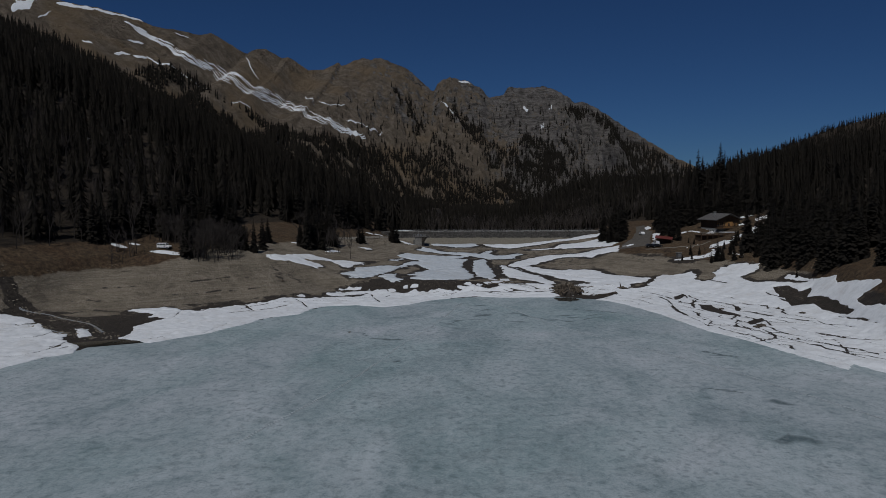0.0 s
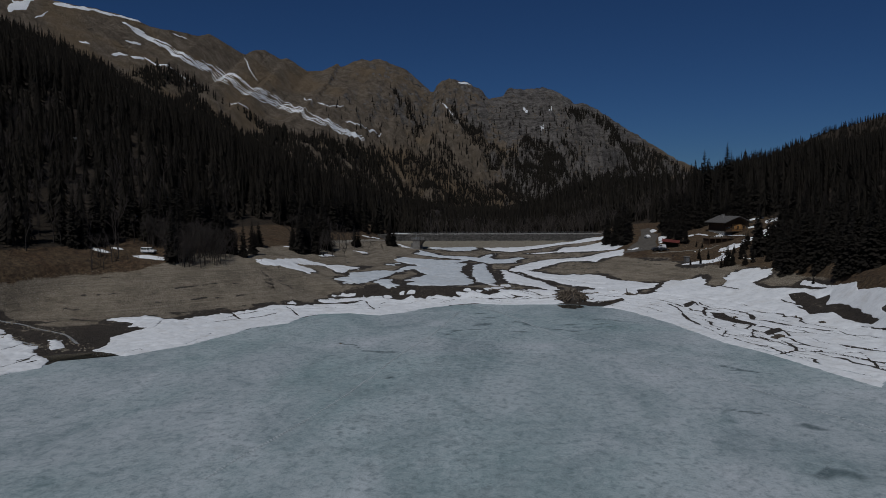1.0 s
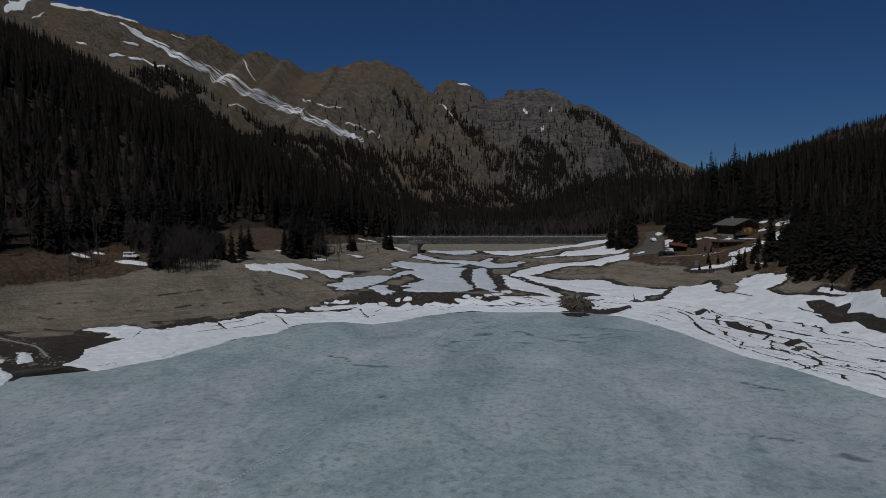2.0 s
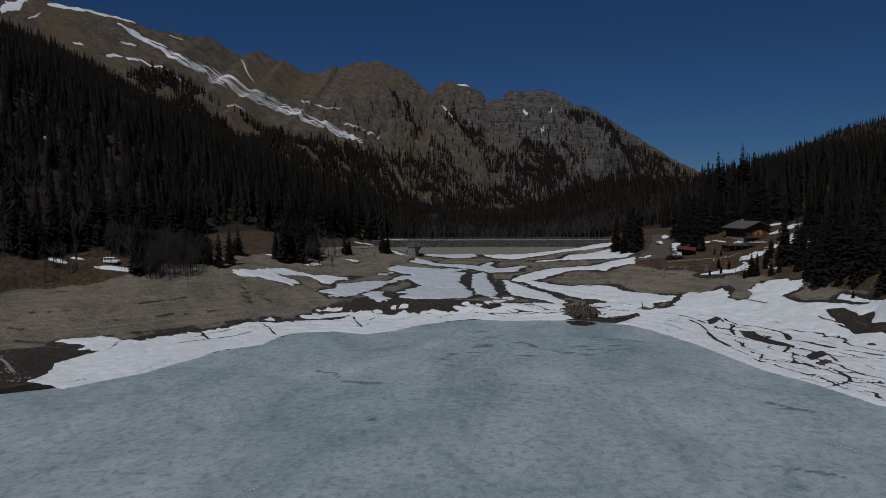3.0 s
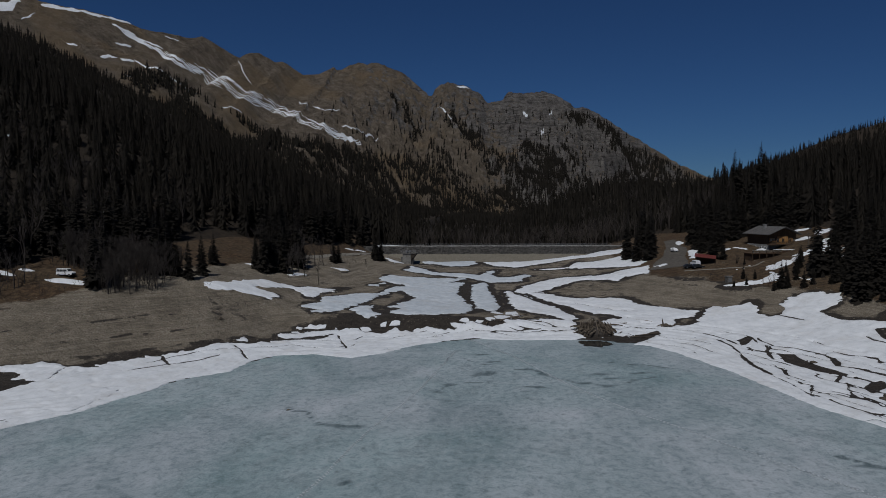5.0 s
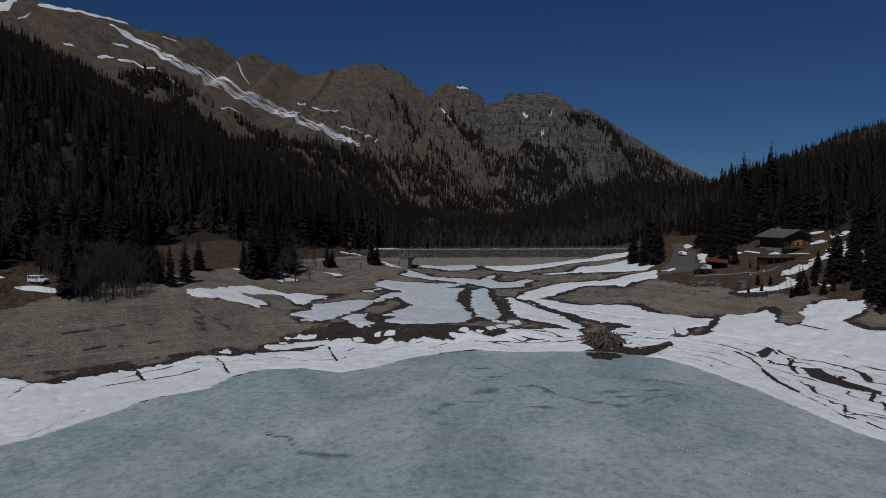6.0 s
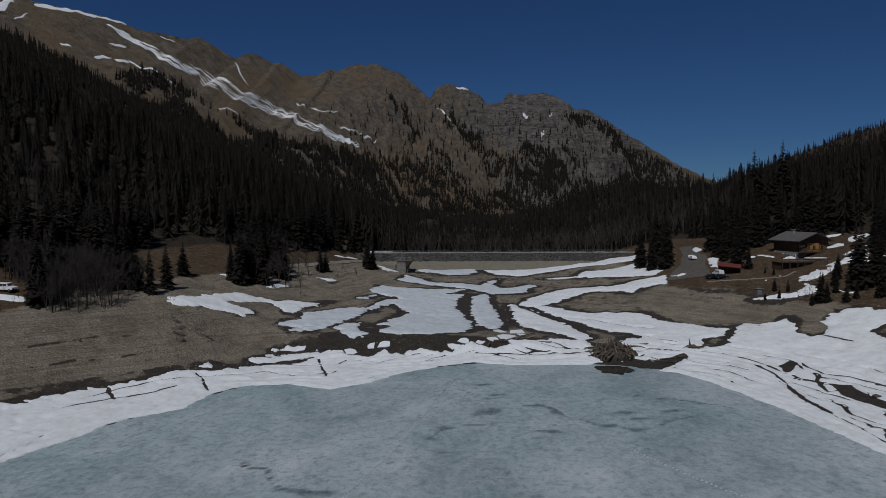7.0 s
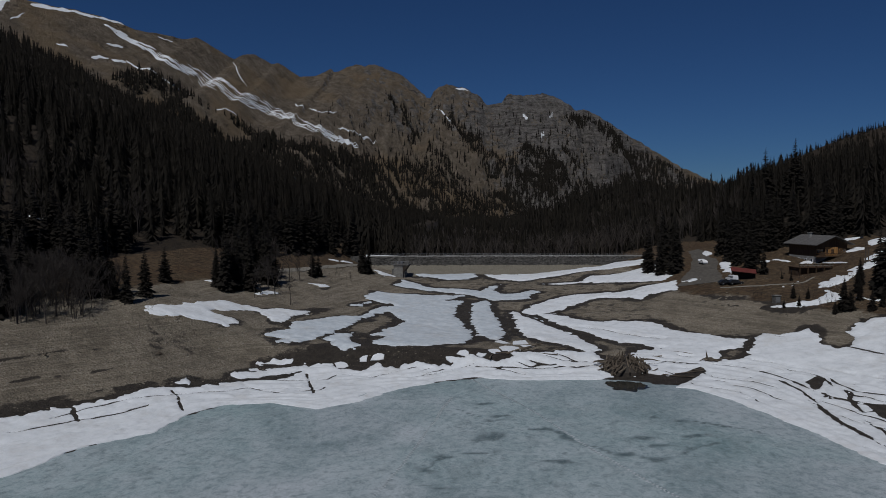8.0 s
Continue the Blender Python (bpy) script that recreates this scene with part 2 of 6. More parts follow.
def mountain_material():
    n = Nodes("mountain_rock")
    geo = n.add("ShaderNodeNewGeometry")
    sep = n.add("ShaderNodeSeparateXYZ")
    n.link(geo.outputs["Normal"], sep.inputs[0])
    rock = n.ramp(n.noise(0.05, 10, 0.8), (0.36, (0.05, 0.045, 0.042)), (0.5, (0.18, 0.165, 0.151)), (0.64, (0.36, 0.335, 0.307)))
    warp = n.add("ShaderNodeVectorMath", operation="ADD")
    swirl = n.add("ShaderNodeTexNoise")
    swirl.inputs["Scale"].default_value, swirl.inputs["Detail"].default_value = 0.02, 3
    n.link(n.pos, swirl.inputs["Vector"])
    push = n.add("ShaderNodeVectorMath", operation="SCALE")
    push.inputs["Scale"].default_value = 26
    n.link(swirl.outputs["Color"], push.inputs[0])
    n.link(n.pos, warp.inputs[0]), n.link(push.outputs[0], warp.inputs[1])
    tip = n.add("ShaderNodeMapping")
    tip.inputs["Rotation"].default_value, tip.inputs["Scale"].default_value = (0, 0.12, 0), (0.006, 0.006, 0.2)
    n.link(warp.outputs[0], tip.inputs["Vector"])
    strata = n.noise(1.0, 6, 0.75, tip.outputs[0])
    rock = n.mix(n.ramp(strata, (0.5, 0.0), (0.6, 0.6)), rock, (0.3, 0.28, 0.255))
    rock = n.mix(n.ramp(strata, (0.36, 0.7), (0.46, 0.0)), rock, (0.06, 0.054, 0.05))
    turf = n.ramp(n.noise(0.035, 10, 0.8), (0.34, (0.105, 0.083, 0.062)), (0.5, (0.215, 0.175, 0.131)), (0.66, (0.34, 0.283, 0.217)))
    turf = n.mix(n.ramp(n.noise(0.006, 4), (0.5, 0.0), (0.62, 0.6)), turf, (0.275, 0.2, 0.118))
    where = n.math("ADD", n.attr("turf"), n.math("MULTIPLY", n.math("SUBTRACT", n.noise(0.03, 9, 0.74), 0.5), 1.7), True)
    where = n.math("ADD", where, n.math("MULTIPLY", n.math("SUBTRACT", sep.outputs["Z"], 0.72), 0.9), True)
    col = n.mix(n.ramp(where, (0.42, 0.0), (0.56, 1.0)), rock, turf)
    bump = n.math("ADD", n.noise(0.06, 10, 0.8), n.math("MULTIPLY", strata, 0.8))
    return n.done(col, 0.95, bump, 1.0, 24.0, spec=0.1)


def snow_material(name, low, mid, high, dirt):
    n = Nodes(name)
    col = n.ramp(n.noise(0.5, 8, 0.72), (0.25, low), (0.48, mid), (0.75, high))
    col = n.mix(n.ramp(n.noise(0.16, 8, 0.72), (0.5, 0.0), (0.75, dirt)), col, (0.46, 0.43, 0.39))
    bump = n.math("ADD", n.noise(0.35, 5), n.math("MULTIPLY", n.noise(5.0, 4), 0.25))
    return n.done(col, 0.65, bump, 0.3, 0.25, spec=0.3)


def ice_material():
    n = Nodes("lake_ice")
    broad = n.noise(1.0, 4, 0.55, n.scaled(0.016, 0.013, 1), 0.6)
    drift = n.noise(1.0, 6, 0.65, n.scaled(0.05, 0.032, 1), 1.0)
    blots = n.noise(1.0, 6, 0.66, n.scaled(0.22, 0.16, 1), 0.9)
    fine = n.noise(1.0, 8, 0.8, n.scaled(0.75, 0.6, 1), 0.4)
    grain = n.noise(1.0, 5, 0.85, n.scaled(2.8, 2.4, 1))
    pits = n.voronoi(0.55)
    col = n.ramp(n.math("ADD", n.math("MULTIPLY", drift, 0.6), n.math("MULTIPLY", blots, 0.4)), (0.38, (0.255, 0.312, 0.327)), (0.5, (0.395, 0.445, 0.465)), (0.62, (0.51, 0.545, 0.57)))
    col = n.mix(n.ramp(broad, (0.42, 0.0), (0.62, 0.75)), col, n.mix(1.0, col, (0.74, 0.88, 0.85), "MULTIPLY"))
    patchy = n.math("ADD", n.ramp(broad, (0.4, 0.0), (0.6, 0.1)), blots)
    col = n.mix(n.ramp(patchy, (0.55, 0.0), (0.68, 0.55)), col, (0.2, 0.255, 0.262))
    ragged = n.math("ADD", n.math("MULTIPLY", n.math("SUBTRACT", fine, 0.5), 1.3), n.math("MULTIPLY", n.math("SUBTRACT", blots, 0.5), 1.6))
    col = n.mix(n.ramp(n.math("ADD", n.attr("stain"), ragged), (0.42, 0.0), (0.9, 0.85)), col, (0.075, 0.11, 0.117))
    col = n.mix(n.ramp(fine, (0.38, 0.85), (0.5, 0.0)), col, n.mix(1.0, col, (0.6, 0.64, 0.65), "MULTIPLY"))
    col = n.mix(n.ramp(fine, (0.52, 0.0), (0.72, 0.5)), col, (0.55, 0.59, 0.61))
    speck = n.math("MULTIPLY", n.ramp(pits, (0.1, 1.0), (0.3, 0.0)), n.ramp(drift, (0.42, 0.0), (0.6, 0.55)))
    col = n.mix(speck, col, (0.15, 0.185, 0.195))
    col = n.mix(n.ramp(grain, (0.36, 0.5), (0.55, 0.0)), col, n.mix(1.0, col, 0.55, "MULTIPLY"))
    return n.done(col, 0.6, n.math("ADD", fine, n.math("MULTIPLY", grain, 0.5)), 0.6, 0.12, spec=0.3)


def needle_material(name, dark, light):
    n = Nodes(name)
    fac = n.math("ADD", n.math("MULTIPLY", n.island(), 0.45), n.math("MULTIPLY", n.attr("tone"), 0.6), True)
    col = n.mix(fac, dark, light)
    col = n.mix(n.noise(0.9, 4, 0.7), n.mix(1.0, col, 0.5, "MULTIPLY"), col)
    return n.done(col, 0.9, spec=0.1)


def plain(name, a, b, scale=1.0, rough=0.85, bump=0.3, distance=0.02, metal=0.0, stretch=(1, 1, 1), vary=0.0):
    """Two-tone worn surface with grain."""
    n = Nodes(name)
    v = n.scaled(*stretch)
    col = n.mix(n.ramp(n.noise(scale, 6, 0.65, v), (0.3, 0.0), (0.7, 1.0)), a, b)
    col = n.mix(n.ramp(n.noise(scale * 0.17, 4, 0.6), (0.45, 0.0), (0.75, 0.4)), col, n.mix(1.0, col, 0.55, "MULTIPLY"))
    if vary:
        col = n.mix(n.math("MULTIPLY", n.own(), vary), col, n.mix(1.0, col, 0.4, "MULTIPLY"))
    return n.done(col, rough, n.noise(scale * 3, 5, 0.7, v), bump, distance, metal)


GROUND, ROCK, ICE = ground_material(), mountain_material(), ice_material()
SNOW = snow_material("snow", (0.55, 0.57, 0.585), (0.705, 0.725, 0.74), (0.81, 0.825, 0.84), 0.5)
SLUSH = snow_material("slushy_snow", (0.38, 0.42, 0.45), (0.52, 0.56, 0.59), (0.68, 0.71, 0.73), 0.5)
NEEDLES = needle_material("spruce_needles", (0.0145, 0.0128, 0.0106), (0.0305, 0.0258, 0.0195))
BARK = plain("bark", (0.05, 0.04, 0.032), (0.12, 0.1, 0.085), 3.0, 0.95, 0.6, 0.05, stretch=(4, 4, 1))


# ---- mesh helpers ----
def np_mesh(name, verts, faces, mat, shade=True):
    """A mesh from an array of vertices and an array of equal-sided faces."""
    verts, faces = np.asarray(verts, np.float32), np.asarray(faces, np.int32)
    me = bpy.data.meshes.new(name)
    k = faces.shape[1]
    me.vertices.add(len(verts)), me.loops.add(faces.size), me.polygons.add(len(faces))
    me.vertices.foreach_set("co", verts.ravel())
    me.loops.foreach_set("vertex_index", faces.ravel())
    me.polygons.foreach_set("loop_start", np.arange(0, faces.size, k, dtype=np.int32))
    if shade:
        me.polygons.foreach_set("use_smooth", np.ones(len(faces), bool))
    me.update(calc_edges=True)
    if mat:
        me.materials.append(mat)
    return me


def grid_faces(nx, ny):
    i = np.arange(nx * ny).reshape(ny, nx)
    return np.stack([i[:-1, :-1], i[:-1, 1:], i[1:, 1:], i[1:, :-1]], -1).reshape(-1, 4)


def set_attr(me, name, values):
    a = me.attributes.new(name, "FLOAT", "POINT")
    a.data.foreach_set("value", np.asarray(values, np.float32).ravel())


def part(name, bm, mat, parent=None, label=""):
    """Links a bmesh as one mesh object, under a thing or a part."""
    me = bpy.data.meshes.new(name)
    bm.to_mesh(me)
    bm.free()
    me.materials.append(mat)
    ob = new(name, me)
    ob.parent = parent
    return tagged(ob, label)


def empty(name, m, label, category, group=""):
    ob = new(name)
    ob.matrix_world = m
    ob.empty_display_size = 0.3
    return tagged(ob, label, category, group)


def box(bm, x0, x1, y0, y1, z0, z1, m=None):
    """Adds a box to a bmesh."""
    r = bmesh.ops.create_cube(bm, size=1.0, matrix=(m or Matrix()) @ Matrix.LocRotScale(
        ((x0 + x1) / 2, (y0 + y1) / 2, (z0 + z1) / 2), None, (x1 - x0, y1 - y0, z1 - z0)))
    return r["verts"]


def beam(bm, a, b, r0, r1=None, sides=6):
    """Adds a tapered round bar from a to b."""
    a, b = Vector(a), Vector(b)
    m = Matrix.Translation((a + b) / 2) @ (b - a).to_track_quat("Z", "Y").to_matrix().to_4x4()
    return bmesh.ops.create_cone(bm, cap_ends=True, segments=sides, radius1=r0, radius2=r0 if r1 is None else r1, depth=(b - a).length, matrix=m)["verts"]


# ---- ground, lake, mountains ----
def steps(*runs):
    """Plan lines: runs of (start, end, step at start, step at end)."""
    out = []
    for a, b, s0, s1 in runs:
        p = a
        while p < b - 1e-6:
            out.append(p)
            p += s0 + (s1 - s0) * (p - a) / (b - a)
    return np.array(out + [runs[-1][1]])


def near_line(x, y, pts):
    """Distance to a plan line and the place along it in 0..1."""
    best, along = np.full(np.shape(x), 1e9), np.zeros(np.shape(x))
    p = np.asarray(pts, float)
    for i in range(len(p) - 1):
        d = p[i + 1, :2] - p[i, :2]
        t = np.clip(((x - p[i, 0]) * d[0] + (y - p[i, 1]) * d[1]) / (d @ d), 0, 1)
        r = np.hypot(x - p[i, 0] - t * d[0], y - p[i, 1] - t * d[1])
        along = np.where(r < best, (i + t) / (len(p) - 1), along)
        best = np.minimum(best, r)
    return best, along


def build_ground():
    xs = steps((-4800, -900, 160, 40), (-900, -150, 30, 4), (-150, 140, 1.7, 1.7), (140, 900, 4, 30), (900, 4800, 40, 160))
    ys = steps((-2400, 100, 160, 6), (100, 140, 4, 1.7), (140, 415, 1.7, 1.7), (415, 2000, 4, 24), (2000, 4800, 40, 160))
    x, y = np.meshgrid(xs, ys)
    z = ground_h(x, y)
    me = np_mesh("ground", np.stack([x, y, z], -1).reshape(-1, 3), grid_faces(len(xs), len(ys)), GROUND)
    dl, dr = left_toe(y) - x, x - right_toe(y)
    wood = np.maximum(smooth(6, 16, dl), smooth(8, 20, dr)) + smooth(440, 460, y)
    grass = np.maximum(smooth(-24, -8, dl) * smooth(10, 13.8, z + 1.5 * fbm(x / 9, y / 9, 157, 3)), smooth(52, 62, x) * smooth(7.5, 11.5, z + 1.2 * fbm(x / 12, y / 12, 145, 3)))
    wet = smooth(2.0, 0.6, z) + 0.42 * smooth(262, 270, y) * smooth(402, 392, y) * smooth(52, 34, np.abs(x - 6 - 0.02 * y))
    k = (x > -145) & (x < 130) & (y > 125) & (y < 408)
    melt = np.full(x.shape, -8.0)
    melt[k] = cover(x[k], y[k], SNOW_AREAS.values())
    wet = wet + 0.6 * smooth(-3.5, -0.3, melt + 1.8 * fbm(x / 7, y / 7, 141, 3)) * smooth(12, 9, z)
    wet = wet + 0.8 * smooth(266, 263, y) * smooth(42, 30, np.abs(x + 4)) * smooth(0.4, 1.0, z)
    for at, thick in ((2.3, 0.3), (4.6, 0.16), (7.4, 0.14)):
        wet = wet + 0.7 * np.exp(-((z - at + 0.9 * fbm(x / 16, y / 16, 147, 3)) / thick) ** 2) * smooth(-38, -48, x) * smooth(0.35, 0.6, vnoise(x / 14, y / 14, 149))
    wet = wet + 0.35 * smooth(50, 66, x) * smooth(0.35, 0.65, vnoise(x / 9, y / 9, 153)) * smooth(12, 10, z)
    shelves = vnoise(x / 40 + 3, z * 1.6 + 0.6 * fbm(x / 20, y / 20, 158, 2), 159)
    wet = wet + 0.45 * smooth(0.5, 0.7, shelves) * smooth(0.8, 2.0, z) * smooth(14, 11, z) * np.maximum(smooth(56, 70, x), 0.7 * smooth(-30, -44, x) * smooth(270, 300, y))
    wet = wet + 0.45 * smooth(9, 3, np.hypot((x + 67) / 1.1, (y - 253) / 1.4) + 9 * fbm(x / 3, y / 3, 155, 4))
    for line in STREAMS:
        wet = wet + smooth(4.2, 1.0, near_line(x, y, line)[0] + 1.6 * fbm(x / 4, y / 4, 143, 3))
    set_attr(me, "wood", np.clip(wood, 0, 1))
    set_attr(me, "grass", grass)
    set_attr(me, "wet", np.clip(wet, 0, 1))
    return tagged(new("ground", me), "grey-brown gravel and mud of a drained mountain reservoir", "ground", kind="structure")


def build_lake():
    xs, ys = steps((-700, -120, 40, 8), (-120, 100, 0.9, 0.9), (100, 700, 8, 40)), steps((-1400, 60, 60, 5), (60, 262, 0.9, 0.9))
    x, y = np.meshgrid(xs, ys)
    z = 0.03 * fbm(x / 9, y / 9, 5, 2)
    me = np_mesh("lake_ice", np.stack([x, y, z], -1).reshape(-1, 3), grid_faces(len(xs), len(ys)), ICE)
    stain = np.zeros(x.shape)
    wx, wy = x + 5.0 * fbm(x / 7, y / 7, 161, 3), y + 2.2 * fbm(x / 5, y / 5, 163, 3)
    for a, b, wide, deep in ICE_STAINS:
        stain = np.maximum(stain, np.exp(-(((wx - a) / wide) ** 2 + ((wy - b) / deep) ** 2)))
    for wide, *line in ICE_SEAMS:
        d, along = near_line(x + 2.2 * fbm(x / 6, y / 6, 165, 3), y + 2.2 * fbm(x / 6, y / 6, 167, 3), line)
        stain = np.maximum(stain, np.exp(-(d / wide) ** 2) * smooth(0.3, 0.55, vnoise(x / 5, y / 5, 169)))
    set_attr(me, "stain", stain)
    return tagged(new("lake_ice", me), "frozen lake surface of dull grey-blue ice", "ice", kind="structure")


def build_mountain():
    xs = steps((-1400, -900, 12, 5), (-900, 600, 4, 4), (600, 1000, 6, 14))
    vs = steps((-260, 0, 40, 4), (0, 260, 3, 4), (260, 600, 4.5, 6), (600, 900, 7, 16))
    x, v = np.meshgrid(xs, vs)
    y = crest_line(x) - v
    z = mountain_h(x, y)
    me = np_mesh("mountain", np.stack([x, y, z], -1).reshape(-1, 3), grid_faces(len(xs), len(vs)), ROCK)
    turf = 0.95 - 0.3 * smooth(-700, -400, x) - 0.38 * smooth(-120, 120, x) + 0.4 * smooth(300, 180, z) * smooth(160, 60, x) + 0.35 * smooth(480, 640, x)
    set_attr(me, "turf", np.clip(turf, 0, 1))
    return tagged(new("mountain", me), "craggy brown and grey mountain range under a clear sky", "mountain", kind="structure")


# ---- snow on the lake shore and in the basin ----
SNOW_AREAS = {}
SNOW_AREAS["left shelf, stream side"] = ((-86.6, 174), (-86.4, 179.9), (-89.9, 188.4), (-89.2, 193.2), (-84.8, 199.1), (-90.7, 199.9), (-90.6, 203.3), (-98.5, 203.9), (-95.9, 206), (-90.9, 209.5), (-86, 209.7), (-81.4, 210.8), (-72.8, 219.9), (-66.2, 227.1), (-58.6, 206.7), (-63.8, 192.8), (-67.3, 181.9), (-72.8, 174.4), (-76.5, 168.7))
SNOW_AREAS["left shelf"] = ((-81.3, 213), (-79.4, 215.8), (-76.4, 220.2), (-71.2, 223.4), (-66.3, 227.8), (-62.4, 232.9), (-60, 234.9), (-55.3, 236.7), (-52.1, 240.2), (-45.8, 245.4), (-36.1, 251), (-33.1, 245.5), (-28, 227), (-38.1, 230.5), (-46.1, 229.2), (-50.7, 222.5), (-51.9, 211.9), (-56.5, 208.3), (-59.6, 204.3), (-61.6, 196.3), (-65, 189.5))
SNOW_AREAS["middle shelf"] = ((-37.1, 255.5), (-33.1, 256.6), (-25.3, 254.7), (-22.7, 257.6), (-18.2, 256.5), (-14.7, 258.5), (-7.2, 257.8), (-2.3, 260.8), (0.2, 261.3), (3.9, 259.5), (9, 263.4), (19.5, 267), (25.8, 266.2), (27.6, 260.7), (26.7, 256.5), (28, 252.1), (24.5, 250.2), (15.2, 250), (5.9, 249.7), (-1.1, 251.9), (-8, 248), (-16.5, 241.1), (-21.8, 232.6), (-28.9, 226.6), (-35.9, 229.9), (-38.8, 249.7))
SNOW_AREAS["strip behind shelf"] = ((-51.9, 246.9), (-49.8, 250.7), (-42.6, 255), (-38.1, 257.1), (-36.9, 254.8), (-41.6, 251.3), (-48.5, 246.6))
SNOW_AREAS["small strip"] = ((-49.9, 256.8), (-46, 258.5), (-41.3, 258.1), (-43.1, 257.1), (-49, 255.7))
SNOW_AREAS["small round"] = ((-59.7, 237.6), (-58, 240.8), (-56.2, 241.1), (-56.5, 238.3), (-58.6, 236.7))
SNOW_AREAS["delta"] = ((-35.8, 327.1), (-33.7, 337.9), (-29.1, 337.9), (-20.1, 340.4), (-8.9, 340.9), (-3.3, 344.7), (-10.4, 332.2), (-4.1, 332.7), (-7.3, 320.8), (-6.9, 308.1), (-5.1, 296.6), (-2.7, 289.7), (-1.9, 277.4), (-4.4, 270.4), (-11.4, 265.1), (-18.9, 263), (-23.2, 264.4), (-25.4, 268.3), (-21.6, 275), (-26.2, 273.5), (-25.3, 277.2), (-21.8, 289.3), (-19.7, 297.9), (-23.4, 303.2), (-25.6, 308.1), (-29.8, 303.4), (-32.5, 290.9), (-33.9, 282.3), (-35.7, 276.6), (-37.2, 273.7), (-38.9, 269), (-41.4, 265.8), (-46.1, 263.6), (-47, 264.6), (-43.3, 267.9), (-50.5, 267.6), (-50.5, 269.7), (-46.8, 276.4), (-47.5, 281.7), (-44.8, 285.8), (-38, 296.4), (-32.4, 299.6), (-30, 311), (-25.1, 318.7), (-32.3, 321.2))
SNOW_AREAS["delta lobe"] = ((-35.8, 269.2), (-33.9, 274.4), (-30.7, 276.1), (-30.1, 268.6), (-27, 263.4), (-28.2, 261.3), (-31.5, 261.5), (-33.7, 263))
SNOW_AREAS["upper arm"] = ((-29.7, 356), (-27.6, 368.7), (-22, 364.2), (-17.3, 355.2), (-5.5, 356.6), (0.5, 352.5), (4.1, 360.6), (8.1, 367.3), (4.8, 354.4), (8.1, 347.3), (13.8, 347.8), (18, 353.9), (21, 349.6), (16.5, 346.3), (17.4, 340.6), (9.5, 336.4), (4, 335.1), (-3.3, 343.7), (-11.1, 348.9), (-19, 351.7), (-26.1, 353.9))
SNOW_AREAS["tongue"] = ((-2.1, 325.9), (0.4, 332.7), (3.1, 335.1), (4.2, 326.2), (3.1, 320.1), (4.5, 310.3), (6, 300.4), (5.1, 294.8), (7.1, 288.7), (5.2, 278.7), (2.7, 277.4), (0.5, 284.4), (-1.3, 297.5), (-2.3, 308.8))
SNOW_AREAS["right arm"] = ((12.9, 316.6), (17, 327.1), (26.1, 338.9), (35.4, 340.6), (45.9, 338.1), (53.7, 340.9), (63.5, 340.4), (61.3, 329.7), (52.9, 329.3), (49.1, 324), (45.9, 329), (37.9, 333.2), (31.9, 328.1), (23.9, 318.7), (17.5, 312.8))
SNOW_AREAS["channel bank"] = ((9.7, 317.8), (14.2, 311.7), (17.4, 302.5), (21, 292.7), (24.9, 282.9), (28, 270.4), (25.7, 265.6), (21.4, 272), (15.3, 278.1), (11.6, 284), (10.5, 295.4), (10.2, 306.2))
SNOW_AREAS["channel far bank"] = ((16.1, 315.7), (20.8, 313.2), (25.8, 307.3), (32.8, 301.5), (41.8, 300.8), (47.4, 298.7), (50.5, 290.5), (55.6, 285.8), (59.7, 279.4), (64.2, 276.8), (60.2, 270.4), (55.7, 269.2), (51.2, 261.8), (43.4, 261.3), (42.9, 272.9), (39.6, 277), (34.4, 277.9), (29.9, 284), (25.5, 292.7), (20.6, 302.5))
SNOW_AREAS["right shelf"] = ((31.7, 261), (36.9, 270.6), (42, 272.9), (46.1, 271.3), (49.8, 262), (57.4, 262.9), (62.7, 270.8), (65.6, 277), (69.1, 281.1), (71.4, 276.6), (79.4, 280), (80, 275.5), (77.8, 269.2), (79, 265.1), (83.2, 266.2), (86.5, 269), (85.3, 272.6), (88, 275.3), (93.8, 277.2), (99, 275), (57, 199.5), (54.1, 208.9), (50.7, 220.2), (46.4, 234.3), (41.7, 242.6), (37.9, 244.7), (38.9, 254), (32.6, 251.9))
SNOW_AREAS["right field"] = ((79.5, 258.9), (86.9, 270.4), (93.4, 275), (101.6, 271.6), (96.4, 263.8), (90.7, 261), (90.7, 250.4), (97.5, 240), (102.1, 230.7), (98.8, 244.2), (101.2, 247.1), (103.4, 219.2), (102, 215.6), (103, 197.2), (102.2, 187.9), (100.3, 198.7), (99.2, 182.1), (98.7, 168), (81.4, 137.7), (78.6, 145.9), (75.1, 153.5), (69.6, 167.5), (64.1, 179.9), (64.4, 211.9))
SNOW_AREAS["chalet snow"] = ((76.7, 299.6), (82.2, 300.2), (88.8, 298.5), (93.9, 302.5), (93.6, 308.8), (99.5, 312.1), (107, 318), (114.2, 322.9), (123.5, 325), (118.6, 315.9), (110, 314.6), (102.1, 307.9), (96.1, 302.3), (95.6, 294.4), (88.4, 294.4), (80.8, 296.8))
SNOW_AREAS["chalet snow low"] = ((86.5, 313.7), (90.2, 314.1), (91.8, 314.3), (89.9, 311.7), (86.8, 311.7))
SNOW_AREAS["verge"] = ((80.9, 356.8), (86.7, 358.7), (84, 338.9), (79.5, 332.9), (79.8, 346.3))
SNOW_AREAS["foot left"] = ((-30.5, 410.3), (-16.2, 412.6), (-4, 400.3), (-0.3, 388.9), (-3.8, 381.4), (-12.2, 376.1), (-23, 391), (-29.3, 397.5))
